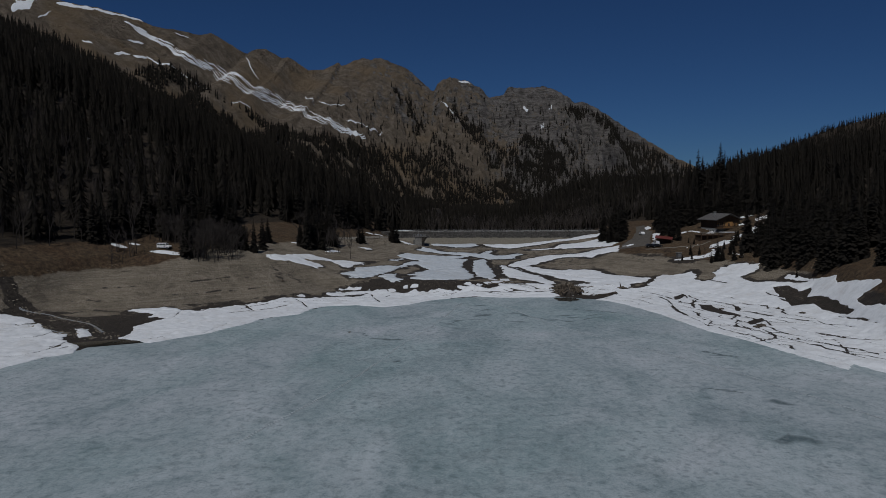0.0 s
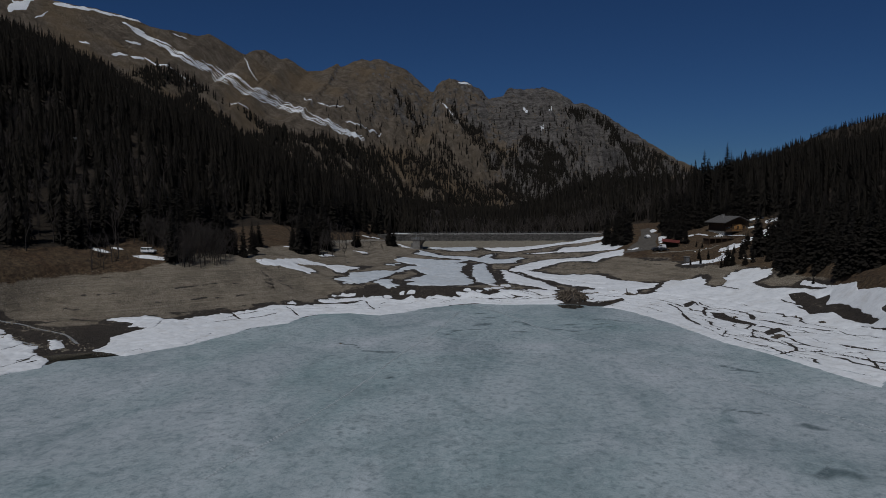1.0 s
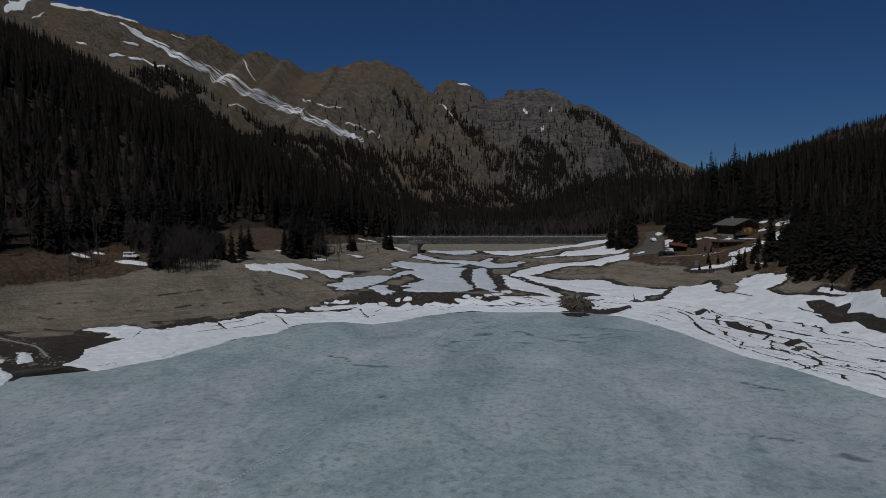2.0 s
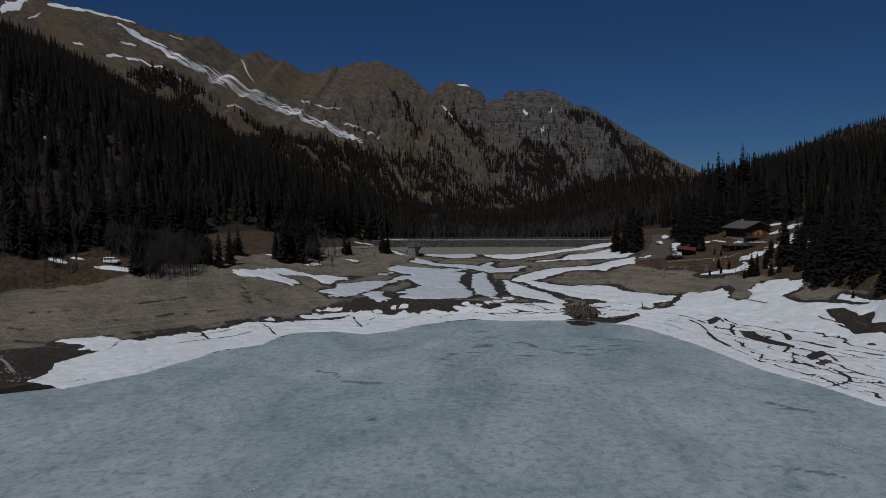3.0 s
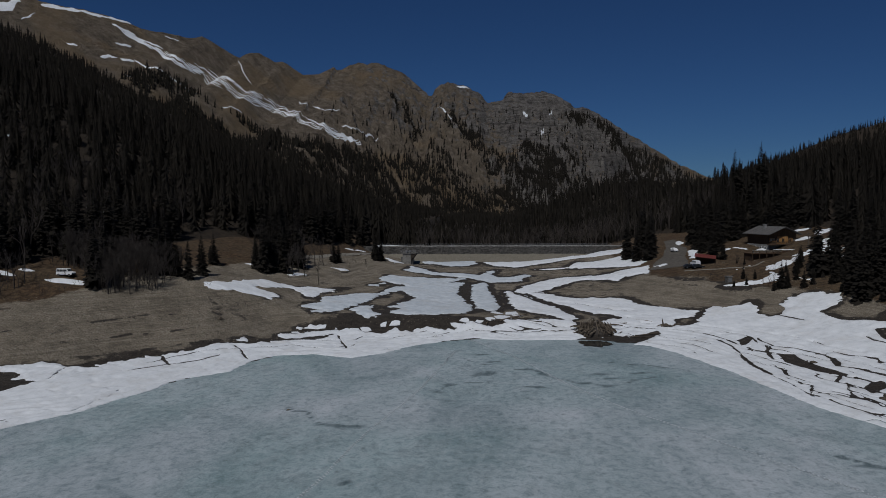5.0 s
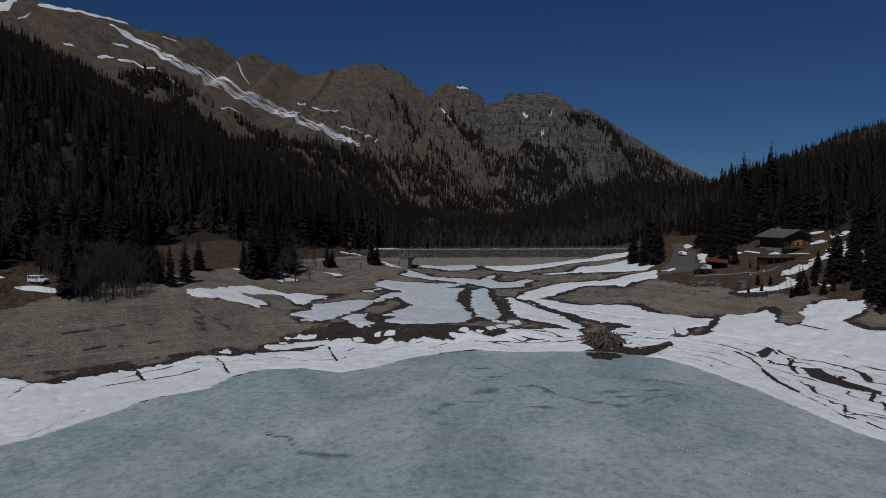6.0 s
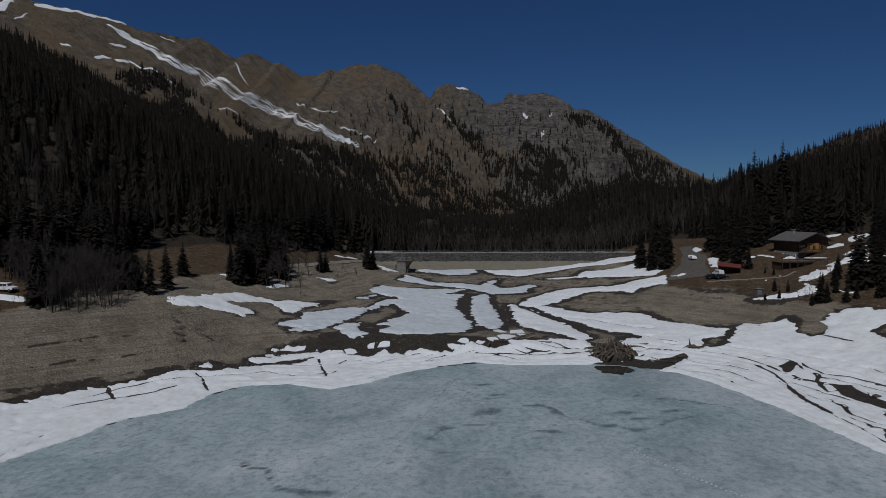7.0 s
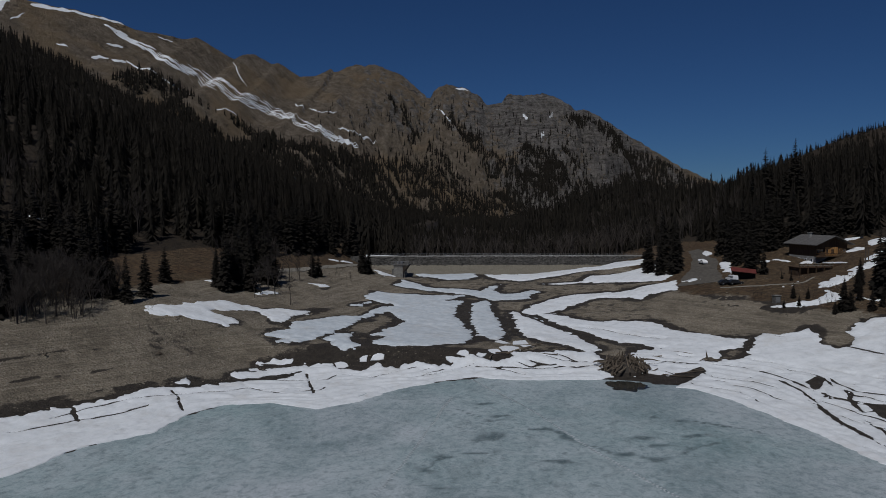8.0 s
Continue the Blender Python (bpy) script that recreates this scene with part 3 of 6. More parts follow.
SNOW_AREAS["foot right"] = ((2.4, 393.5), (11.9, 393.2), (26.1, 401.9), (36.1, 409.3), (48.5, 398.5), (56.6, 406.1), (62, 398.5), (66.4, 396.3), (60.8, 382.3), (50.5, 384.7), (40, 386.5), (31, 383.8), (15.4, 376.7), (7, 379.6))
SNOW_AREAS["foot terrace"] = ((23.5, 367.6), (37, 365.3), (40.6, 375.6), (48.3, 371.8), (56.6, 372.7), (68.6, 378.2), (65.3, 361.5), (64.6, 349.6), (60.1, 344.7), (49, 354.4), (38.5, 361.7), (28.9, 364.5))
SNOW_AREAS["bank patch"] = ((-76.3, 262.7), (-75.2, 266), (-71.7, 272.2), (-69.7, 281.5), (-66, 287.5), (-60.7, 289.5), (-56.3, 289.9), (-53.6, 294), (-48.7, 295.8), (-44.7, 300), (-46.1, 294.4), (-48.6, 289.1), (-49.1, 282.5), (-51.7, 279.1), (-53.9, 284), (-58.2, 286.2), (-61.2, 282.1), (-65.5, 274.8), (-63.3, 273.5), (-59.3, 274), (-57.7, 271.1), (-59.1, 267.4), (-64.6, 264.4), (-70, 261.7), (-73.4, 260.5))
SNOW_AREAS["far left"] = ((-130.3, 182.1), (-125.4, 188.1), (-120.7, 190.2), (-116.3, 189.2), (-114.9, 185.7), (-117.5, 182.7), (-113.4, 185.7), (-105.6, 177.6), (-100.6, 175.6), (-99.3, 171.7), (-90.3, 163.7), (-88.3, 157.1), (-92.2, 153), (-93.8, 145.9), (-97.1, 135.5))
SNOW_AREAS["far left bit"] = ((-102.8, 183.6), (-99.1, 183.4), (-95, 177.1), (-96.7, 174.5))
SNOW_AREAS["bit"] = ((-63.6, 302.1), (-61.8, 309), (-58.5, 310.1), (-60.8, 302.9))
SNOW_AREAS["bit b"] = ((-53.6, 333.4), (-50.2, 336.6), (-47.9, 333.4), (-50.6, 329.7))
SNOW_AREAS["bit c"] = ((-41.4, 391.6), (-35.5, 391.3), (-33.1, 389.8), (-35.6, 374.7))
SNOW_AREAS["bit d"] = ((-37, 310.1), (-32.6, 321), (-33.9, 311.2))
SNOW_AREAS["right shelf front"] = ((49.6, 231.8), (63.9, 222.5), (84.4, 192.5), (86.5, 169), (72, 146.4), (67.6, 161), (63.4, 175.7), (57.9, 188.4), (53.2, 210.2))
SNOW_AREAS["right shelf front b"] = ((72, 211), (91.4, 170.1), (91.6, 141.5), (83.3, 128.4), (77.9, 144.6), (72.6, 160.5), (66.3, 175.1))
SNOW_AREAS["chalet a"] = ((92.8, 346.8), (97.9, 346.8), (101.3, 342.1), (106, 337.6), (105.2, 335.6), (100.2, 340.4), (95.7, 343.9), (92.6, 343.9))
SNOW_AREAS["chalet b"] = ((92.2, 343.7), (93.4, 343.2), (92.5, 339.4), (91.2, 339.6))
SNOW_AREAS["chalet d"] = ((90.2, 315.5), (92, 315.5), (91, 312.8), (90, 313.7))
SNOW_AREAS["bank e"] = ((97.4, 295.8), (101.2, 289.5), (100.4, 288.1), (97.3, 294.2))
SNOW_AREAS["slope i"] = ((113.3, 324.3), (119.5, 330), (127.3, 332.2), (122.3, 322.9), (116.7, 322.4))
SNOW_AREAS["slope j"] = ((113.6, 315.5), (119.3, 317.3), (116, 311.2))
SNOW_AREAS["verge m"] = ((64.7, 338.6), (69.3, 338.4), (70.7, 336.6), (66.8, 335.9))
SNOW_AREAS["right shelf end"] = ((68.5, 166), (79, 146.6), (84, 134.5), (92, 115), (112, 75), (125, 110), (118, 150), (96, 172))
BARE_SPOTS = {
    "field": ((93.2, 238.8), (96.8, 236.1), (97.0, 228.3), (100.2, 227.4), (96.5, 221.3), (98.0, 217.6), (98.2, 207.9), (96.7, 194.2), (95.2, 195.3), (94.7, 200.2), (94.0, 206.9), (94.8, 213.7), (89.8, 216.8), (90.9, 224.2), (91.8, 233.4)),
    "field edge": ((98.8, 199), (104, 191), (103, 183), (98.2, 183.5), (97.6, 191)),
    "long gap": ((68.0, 231.9), (71.2, 230.0), (71.1, 225.1), (72.6, 217.2), (74.2, 211.7), (72.9, 210.1), (70.2, 214.4), (68.0, 219.0), (66.9, 224.1)),
    "gap": ((63.9, 245.3), (68.0, 249.0), (68.5, 247.2), (64.4, 240.4), (62.5, 239.1)),
    "rock hollow": ((72.0, 201.2), (74.8, 204.7), (77.3, 205.4), (76.9, 201.4), (73.3, 198.6), (70.9, 196.3)),
    "behind the driftwood": ((28.6, 247.8), (34.6, 254.7), (38.6, 251.8), (47.5, 258.6), (47.8, 255.7), (39.0, 244.7), (33.0, 242.3)),
    "pool": ((24.0, 242.2), (26.6, 250.7), (30.3, 250.5), (32.3, 246.9), (27.2, 240.5)),
}
CRACKS = (
    (0.5, (64.5, 196.5), (66.9, 193.8), (69.3, 191.2), (71.8, 182.5), (76.0, 178.3)),
    (0.5, (63.9, 186.0), (66.4, 182.3), (67.1, 172.8), (71.9, 169.0)),
    (0.5, (-75.1, 209.2), (-71.3, 213.6), (-68.0, 217.6), (-65.4, 219.1), (-61.8, 222.7), (-58.7, 227.1)),
    (0.35, (-72.3, 216.7), (-68.9, 222.9), (-63.2, 227.8), (-57.7, 232.1), (-49.7, 236.5), (-45.5, 240.7), (-36.7, 237.2)),
    (0.4, (-71.4, 223.4), (-68.7, 219.5), (-66.7, 217.1)),
    (0.45, (-58.7, 234.3), (-55.7, 231.0), (-51.9, 224.2)),
    (0.4, (-37.1, 252.6), (-35.0, 247.7), (-31.6, 236.5)),
    (0.4, (-47.4, 246.7), (-38.1, 247.1), (-31.5, 249.1), (-29.8, 252.7)),
    (0.35, (-29.8, 252.7), (-22.4, 251.1), (-15.7, 255.7), (-13.3, 257.0)),
    (0.4, (-2.3, 257.3), (6.2, 257.3), (13.5, 257.0), (24.6, 258.6)),
    (0.35, (14.0, 263.2), (18.8, 260.8), (25.9, 259.3)),
    (0.4, (31.1, 257.5), (41.3, 262.7), (48.1, 260.5)),
    (0.3, (-84.5, 198.5), (-85.2, 207.9), (-84.2, 211.4)),
    (0.3, (-68.8, 181.9), (-67.3, 190.0), (-67.5, 197.0)),
    (0.4, (-101.2, 151.6), (-97.5, 155.6), (-95.9, 163.5), (-96.9, 169.9)),
    (0.35, (-110.8, 168.0), (-106.1, 171.5), (-105.2, 178.2)),
    (0.35, (71.2, 185.9), (73.5, 176.9), (76.9, 167.5), (79.1, 157.2), (81.9, 152.1)),
    (0.5, (61.1, 172.7), (69.2, 177.1), (73.8, 172.7)),
)
SHELF_CRACKS = (
    (0.8, (69.1, 248.0), (69.4, 242.8), (69.8, 238.3), (73.9, 235.0), (76.5, 229.0), (77.6, 225.0), (75.4, 218.2), (78.5, 214.5), (79.7, 210.0), (81.1, 204.9)),
    (0.6, (63.8, 238.8), (64.1, 235.8), (66.5, 233.2), (68.0, 231.9)),
    (0.6, (68.3, 239.8), (66.9, 234.2), (65.3, 226.5), (67.4, 226.8)),
    (0.55, (59.2, 248.4), (60.5, 241.2), (60.7, 235.5), (59.3, 226.6), (59.1, 216.3), (59.8, 211.9)),
    (0.45, (63.8, 222.4), (63.2, 217.6), (62.4, 210.9), (63.5, 206.8), (64.6, 205.4)),
    (0.6, (72.3, 211.3), (69.3, 206.0), (70.9, 204.6), (72.0, 201.2)),
    (0.55, (60.7, 197.3), (63.3, 197.4), (65.4, 196.1), (66.4, 194.0), (68.1, 193.3), (68.7, 188.5), (72.8, 189.2)),
    (0.45, (63.6, 204.3), (60.9, 197.4)),
    (0.5, (71.4, 206.8), (67.9, 197.5), (67.7, 192.4)),
    (0.5, (76.9, 201.4), (76.5, 198.6), (75.8, 194.8)),
    (0.6, (58.2, 255.1), (60.9, 249.3), (62.1, 244.1), (62.7, 240.7)),
)
SHELF_CRACKS += (
    (0.4, (45.4, 258.0), (48.3, 251.4), (50.1, 249.8), (54.0, 247.8), (57.2, 241.7)),
    (0.45, (39.0, 256.8), (41.6, 250.7), (42.7, 246.0)),
    (0.5, (89.5, 236.0), (90.7, 229.3), (90.1, 221.9)),
    (0.45, (62.3, 193.9), (62.5, 189.8), (63.5, 186.8), (64.9, 184.6), (69.2, 182.6)),
    (0.5, (61.5, 180.0), (64.0, 181.5), (64.8, 178.0), (70.1, 178.1), (76.9, 177.2)),
    (0.5, (73.2, 179.4), (77.0, 173.2), (79.7, 168.1), (82.4, 163.8), (84.2, 156.7)),
    (0.5, (72.5, 210.2), (75.0, 206.5), (78.2, 199.2), (86.2, 194.1)),
    (0.5, (68.9, 197.4), (69.5, 189.2), (72.1, 187.0), (76.4, 184.0)),
    (0.55, (81.6, 183.6), (83.1, 179.7), (84.4, 175.4), (87.7, 171.9), (90.5, 168.5)),
    (0.45, (82.2, 174.9), (81.2, 168.8), (79.2, 162.0), (85.4, 159.0)),
    (0.45, (59.7, 237.1), (58.5, 219.3), (59.7, 206.2), (60.5, 193.0)),
)
SHELF_CRACKS += (
    (0.4, (78.2, 204.9), (83.8, 202.0), (88.1, 195.1), (89.2, 185.6)),
    (0.4, (93.8, 198.2), (94.6, 188.3), (94.8, 176.8)),
    (0.45, (76.9, 177.2), (79.4, 174.5), (82.2, 174.9)),
    (0.5, (71.9, 190.0), (72.3, 183.0), (70.1, 178.1)),
    (0.5, (81.7, 265.6), (83.5, 261.2), (84.9, 256.3)),
    (0.45, (17.2, 265.6), (19.7, 261.8), (21.6, 260.2)),
    (0.4, (10.9, 260.7), (15.3, 258.6), (20.0, 257.5), (26.7, 259.0)),
    (0.9, (10.7, 324.0), (12.4, 313.9), (17.0, 302.9), (21.1, 293.2), (25.0, 288.9)),
    (0.4, (27.4, 296.0), (32.3, 292.3), (35.5, 288.9), (40.4, 284.8), (45.4, 282.3)),
)


def inside_by(x, y, poly):
    """Signed distance to a plan outline, positive inside."""
    p = np.asarray(poly, float)
    q = np.roll(p, -1, 0)
    best, odd = np.full(x.shape, 1e9), np.zeros(x.shape, bool)
    for (ax, ay), (bx, by) in zip(p, q):
        dx, dy = bx - ax, by - ay
        t = np.clip(((x - ax) * dx + (y - ay) * dy) / max(dx * dx + dy * dy, 1e-9), 0, 1)
        best = np.minimum(best, np.hypot(x - ax - t * dx, y - ay - t * dy))
        if abs(dy) > 1e-9:
            odd ^= ((ay > y) != (by > y)) & (x < ax + (y - ay) / dy * dx)
    return np.where(odd, best, -best)


def cover(x, y, outlines, start=-8.0):
    """Union of outlines as a signed field, on a plan grid."""
    f = np.full(x.shape, start)
    for poly in outlines:
        p = np.asarray(poly, float)
        lo, hi = p.min(0) - 8, p.max(0) + 8
        k = (x > lo[0]) & (x < hi[0]) & (y > lo[1]) & (y < hi[1])
        if k.any():
            f[k] = np.maximum(f[k], inside_by(x[k], y[k], poly))
    return f


def snow_field(x, y):
    f = cover(x, y, SNOW_AREAS.values())
    inner = smooth(1.2, 2.2, f)
    z = ground_h(x, y)
    calm = 1 - 0.7 * smooth(84, 92, x) * smooth(262, 250, y)
    f = f + calm * (0.35 + 0.65 * smooth(0.15, 0.7, z)) * (1.1 * fbm(x / 6.0, y / 4.5, 101, 4, 0.65) + 1.3 * fbm(x / 1.9, y / 1.6, 103, 3, 0.65))
    f = np.minimum(f, 0.5 * fbm(x / 3, y / 3, 105, 3) - cover(x, y, BARE_SPOTS.values()))
    yard = smooth(70, 80, x) * smooth(288, 298, y)
    f = f - yard * (1.6 * smooth(0.5, 0.72, vnoise(x / 2.6, y / 3.4, 123)) + 0.5)
    for w, *line in CRACKS + SHELF_CRACKS:
        lo, hi = np.min(line, 0) - 4, np.max(line, 0) + 4
        k = (x > lo[0]) & (x < hi[0]) & (y > lo[1]) & (y < hi[1])
        a, b = x[k], y[k]
        d, along = near_line(a + 0.6 * fbm(a / 4, b / 4, 107, 4, 0.6), b + 0.6 * fbm(a / 4, b / 4, 109, 4, 0.6), line)
        f[k] = np.minimum(f[k], d - 0.5 * w * (0.7 + 1.1 * vnoise(a / 3.5, b / 3.5, 111)) * smooth(0.0, 0.06, along) * smooth(1.0, 0.94, along))
    d, along = near_line(x, y, SHORE)
    warp = 0.9 * fbm(x / 17, y / 17, 113, 4, 0.6)
    shelf = smooth(2.2, 1.2, z) * inner
    for gap, wide, seed in ((3.4, 0.5, 115), (6.2, 0.75, 117)):
        u = d / gap + warp
        on = smooth(0.66, 0.8, vnoise(along * 30 + seed, d / 4, seed)) * smooth(5, 30, x)
        on = np.maximum(on, 0.75 * smooth(0.66, 0.76, vnoise(along * 26, d / 3, seed + 5)) * smooth(-48, -36, x))
        f = np.where(shelf > 0.3, np.minimum(f, np.abs(u - np.round(u)) * gap - 0.5 * wide * on + 0.05 * (on < 0.05)), f)
    u = along * 26 + 0.9 * fbm(x / 8, y / 8, 119, 3)
    on = smooth(0.64, 0.78, vnoise(along * 40, d / 3.0, 121)) * smooth(10, 30, x)
    f = np.where(shelf > 0.3, np.minimum(f, np.abs(u - np.round(u)) * 9 - 0.22 * on + 0.05 * (on < 0.05)), f)
    return f, z


def build_snow():
    step = 0.42
    xs, ys = np.arange(-142, 128, step), np.arange(128, 408, step)
    x, y = np.meshgrid(xs, ys)
    f, z = np.full(x.shape, -8.0), np.zeros(x.shape)
    k = cover(x, y, SNOW_AREAS.values()) > -2.5
    f[k], z[k] = snow_field(x[k], y[k])
    z = np.maximum(z, 0.0) + 0.1 + 0.3 * smooth(0.0, 1.6, f) + 0.05 * fbm(x / 1.7, y / 1.7, 131, 2)
    nx = len(xs)
    on = f > 0
    count = on[:-1, :-1].astype(int) + on[1:, :-1] + on[:-1, 1:] + on[1:, 1:]
    cells = set(map(tuple, np.argwhere(count > 0)))
    pieces = []
    while cells:
        todo, mine = [cells.pop()], []
        while todo:
            c = todo.pop()
            mine.append(c)
            for e in ((c[0] + 1, c[1]), (c[0] - 1, c[1]), (c[0], c[1] + 1), (c[0], c[1] - 1)):
                if e in cells:
                    i, j = c
                    if e[0] != i:
                        joined = on[max(i, e[0]), j] or on[max(i, e[0]), j + 1]
                    else:
                        joined = on[i, max(j, e[1])] or on[i + 1, max(j, e[1])]
                    if joined:
                        cells.discard(e)
                        todo.append(e)
        if len(mine) >= 3:
            pieces.append(mine)
    for mine in sorted(pieces, key=len, reverse=True)[:260]:
        verts, index, faces, rim = [], {}, [], {}

        def point(i, j, a=None):
            key = (i, j, a)
            if key not in index:
                if a is None:
                    p = (x[i, j], y[i, j], z[i, j])
                else:
                    k, m = a
                    t = f[i, j] / (f[i, j] - f[k, m])
                    p = (x[i, j] + t * (x[k, m] - x[i, j]), y[i, j] + t * (y[k, m] - y[i, j]), z[i, j] + t * (z[k, m] - z[i, j]))
                index[key] = len(verts)
                verts.append(p)
            return index[key]

        for i, j in mine:
            ring = ((i, j), (i, j + 1), (i + 1, j + 1), (i + 1, j))
            poly, cut = [], []
            for n in range(4):
                p, q = ring[n], ring[(n + 1) % 4]
                if on[p]:
                    poly.append(point(*p))
                if on[p] != on[q]:
                    v = point(*p, q) if on[p] else point(*q, p)
                    cut.append((len(poly), v, on[p]))
                    poly.append(v)
            if len(poly) >= 3:
                faces.append(poly)
            if len(cut) == 2:
                rim[(i, j)] = (cut[0][1], cut[1][1]) if cut[0][2] else (cut[1][1], cut[0][1])
        low = {}
        for a, b in rim.values():
            for v in (a, b):
                if v not in low:
                    low[v] = len(verts)
                    p = verts[v]
                    verts.append((p[0], p[1], p[2] - 0.45))
            faces.append((b, a, low[a], low[b]))
        me = bpy.data.meshes.new("snow_patch")
        me.from_pydata(verts, [], faces)
        cx, cy = np.mean([x[c] for c in mine]), np.mean([y[c] for c in mine])
        me.materials.append(SLUSH if 1.2 < ground_h(cx, cy) < 9.5 and abs(cx) < 62 and cy > 262 else SNOW)
        for poly in me.polygons:
            poly.use_smooth = True
        me.update()
        big = len(mine) > 900
        if ground_h(cx, cy) < 1.2:
            text = "broad white sheet of cracked snow along the lake shore" if big else "broken floe of white snow at the lake shore"
        else:
            text = "thin melting sheet of white snow on the mud flats" if big else "small leftover patch of white snow on bare mud"
        tagged(new("snow_patch", me), text, "snow", "snow patches round the lake")


# damp grey smears on the ice: plan place and half sizes
ICE_STAINS = ((2.9, 223.6, 4, 1.6), (1.7, 212.5, 2.6, 2.4), (4, 220.5, 5, 1.2), (0, 230.8, 3, 1.2), (29.5, 209.2, 3, 1.6), (27, 203.5, 4, 1.0), (26, 212.7, 3, 1.0), (10, 201, 4, 1.0),
              (-7.7, 197.2, 3.5, 1.4), (-5.7, 203, 3, 1.0), (42, 130.8, 1.6, 1.5), (51.4, 123.3, 2.6, 1.5), (44.6, 104, 3, 1.8), (0.7, 204.7, 4, 1.0), (-8, 191, 3.5, 1.0), (-22, 175, 4, 1.2),
              (-45, 128, 2.5, 1.2), (-14.5, 151, 3, 1.0), (53, 159, 3, 1.2), (-32, 171, 4, 1.0), (34, 214, 4, 1.2))
# refrozen seams in the ice: half width and plan line
ICE_SEAMS = ((0.9, (1.8, 215.5), (7.3, 217.2), (12.1, 215.1), (16.1, 208.8), (20.4, 205.1), (24.4, 205.2), (27.9, 202.9), (31.3, 207.9), (35.8, 210.7)),
             (0.7, (-10, 233), (-3, 226), (1.5, 219), (1.8, 212), (-4, 204), (-9, 196)), (0.8, (30, 224), (37, 219), (44, 214)), (0.6, (50, 165), (56, 158), (62, 150)),
             (0.6, (-40, 190), (-30, 183), (-24, 176)), (0.6, (38, 133), (44, 130), (52, 124), (58, 118)))
STREAMS = (((-140, 203), (-124, 194), (-118, 196), (-110, 193), (-104, 191), (-94, 181), (-86, 170)), ((-128, 186), (-116, 185), (-108, 180), (-101, 177), (-92, 174)))
build_ground(), build_lake(), build_mountain(), build_snow()


# ---- more materials ----
CONCRETE = plain("concrete", (0.2, 0.195, 0.18), (0.36, 0.35, 0.33), 1.2, 0.9, 0.4, 0.03)
OLD_CONCRETE = plain("old_concrete", (0.07, 0.066, 0.06), (0.17, 0.162, 0.15), 1.2, 0.92, 0.5, 0.04)
# cabinet lid, and a paler concrete painting the tower's front as lit
WEATHERED_AND_LIT = plain("weathered_and_lit_concrete", (0.13, 0.123, 0.11), (0.26, 0.248, 0.226), 1.2, 0.92, 0.5, 0.04)
STONE = plain("dam_stone", (0.035, 0.033, 0.03), (0.13, 0.122, 0.11), 0.9, 0.95, 0.6, 0.08)
APRON = plain("pale_gravel", (0.12, 0.108, 0.084), (0.24, 0.216, 0.168), 2.2, 0.95, 0.8, 0.1)
STEEL = plain("galvanised_steel", (0.2, 0.2, 0.2), (0.34, 0.34, 0.34), 4.0, 0.5, 0.1, 0.01, 0.6)
WOOD = plain("weathered_boards", (0.05, 0.03, 0.018), (0.1, 0.062, 0.035), 2.0, 0.8, 0.4, 0.02, stretch=(1, 1, 0.15), vary=0.3)
# pine of the window frames; also colours the sunlit patch on the gable
PINE_AND_SUN = plain("honey_pine_and_sun", (0.3, 0.15, 0.05), (0.46, 0.25, 0.09), 2.0, 0.7, 0.3, 0.02, stretch=(1, 1, 0.2), vary=0.2)
RENDERED = plain("grey_render", (0.19, 0.185, 0.175), (0.33, 0.32, 0.3), 1.1, 0.9, 0.3, 0.02)
ROOFING = plain("roof_sheet", (0.085, 0.08, 0.075), (0.15, 0.143, 0.135), 1.4, 0.65, 0.3, 0.02, vary=0.3)
RED_ROOF = plain("red_sheet", (0.1, 0.022, 0.018), (0.17, 0.045, 0.035), 1.4, 0.6, 0.2, 0.02)
DRIFTWOOD = plain("driftwood", (0.06, 0.046, 0.034), (0.22, 0.178, 0.132), 2.0, 0.9, 0.6, 0.04, stretch=(2, 2, 0.5), vary=0.75)
# mud of the driftwood mound; also the painted shade on the intake bracket
MUD_AND_SHADE = plain("wet_mud_and_shade", (0.025, 0.02, 0.016), (0.06, 0.048, 0.036), 0.9, 0.7, 0.6, 0.1)
PEBBLE = plain("beach_stone", (0.13, 0.112, 0.085), (0.3, 0.265, 0.205), 1.5, 0.9, 0.4, 0.03)
ASPHALT = plain("old_tarmac", (0.06, 0.053, 0.044), (0.13, 0.117, 0.1), 1.0, 0.9, 0.3, 0.02)
TRACK = plain("dirt_track", (0.16, 0.145, 0.12), (0.27, 0.25, 0.21), 1.0, 0.95, 0.3, 0.03)
WHITE_PAINT = plain("white_car_paint", (0.72, 0.72, 0.72), (0.82, 0.82, 0.82), 1.0, 0.35, 0.0)
BLACK_PAINT = plain("dark_car_paint", (0.01, 0.011, 0.013), (0.025, 0.026, 0.03), 1.0, 0.3, 0.0)
RUBBER = plain("tyre_rubber", (0.012, 0.012, 0.012), (0.03, 0.03, 0.03), 6.0, 0.9, 0.2)
TWIG = plain("bare_twigs", (0.03, 0.0245, 0.021), (0.068, 0.057, 0.05), 0.4, 0.95, 0.0)
PALE_TWIG = plain("pale_twigs", (0.045, 0.037, 0.032), (0.095, 0.08, 0.07), 0.4, 0.95, 0.0)
OPEN_WATER = plain("meltwater", (0.018, 0.019, 0.016), (0.04, 0.04, 0.033), 0.3, 0.12, 0.15, 0.02)


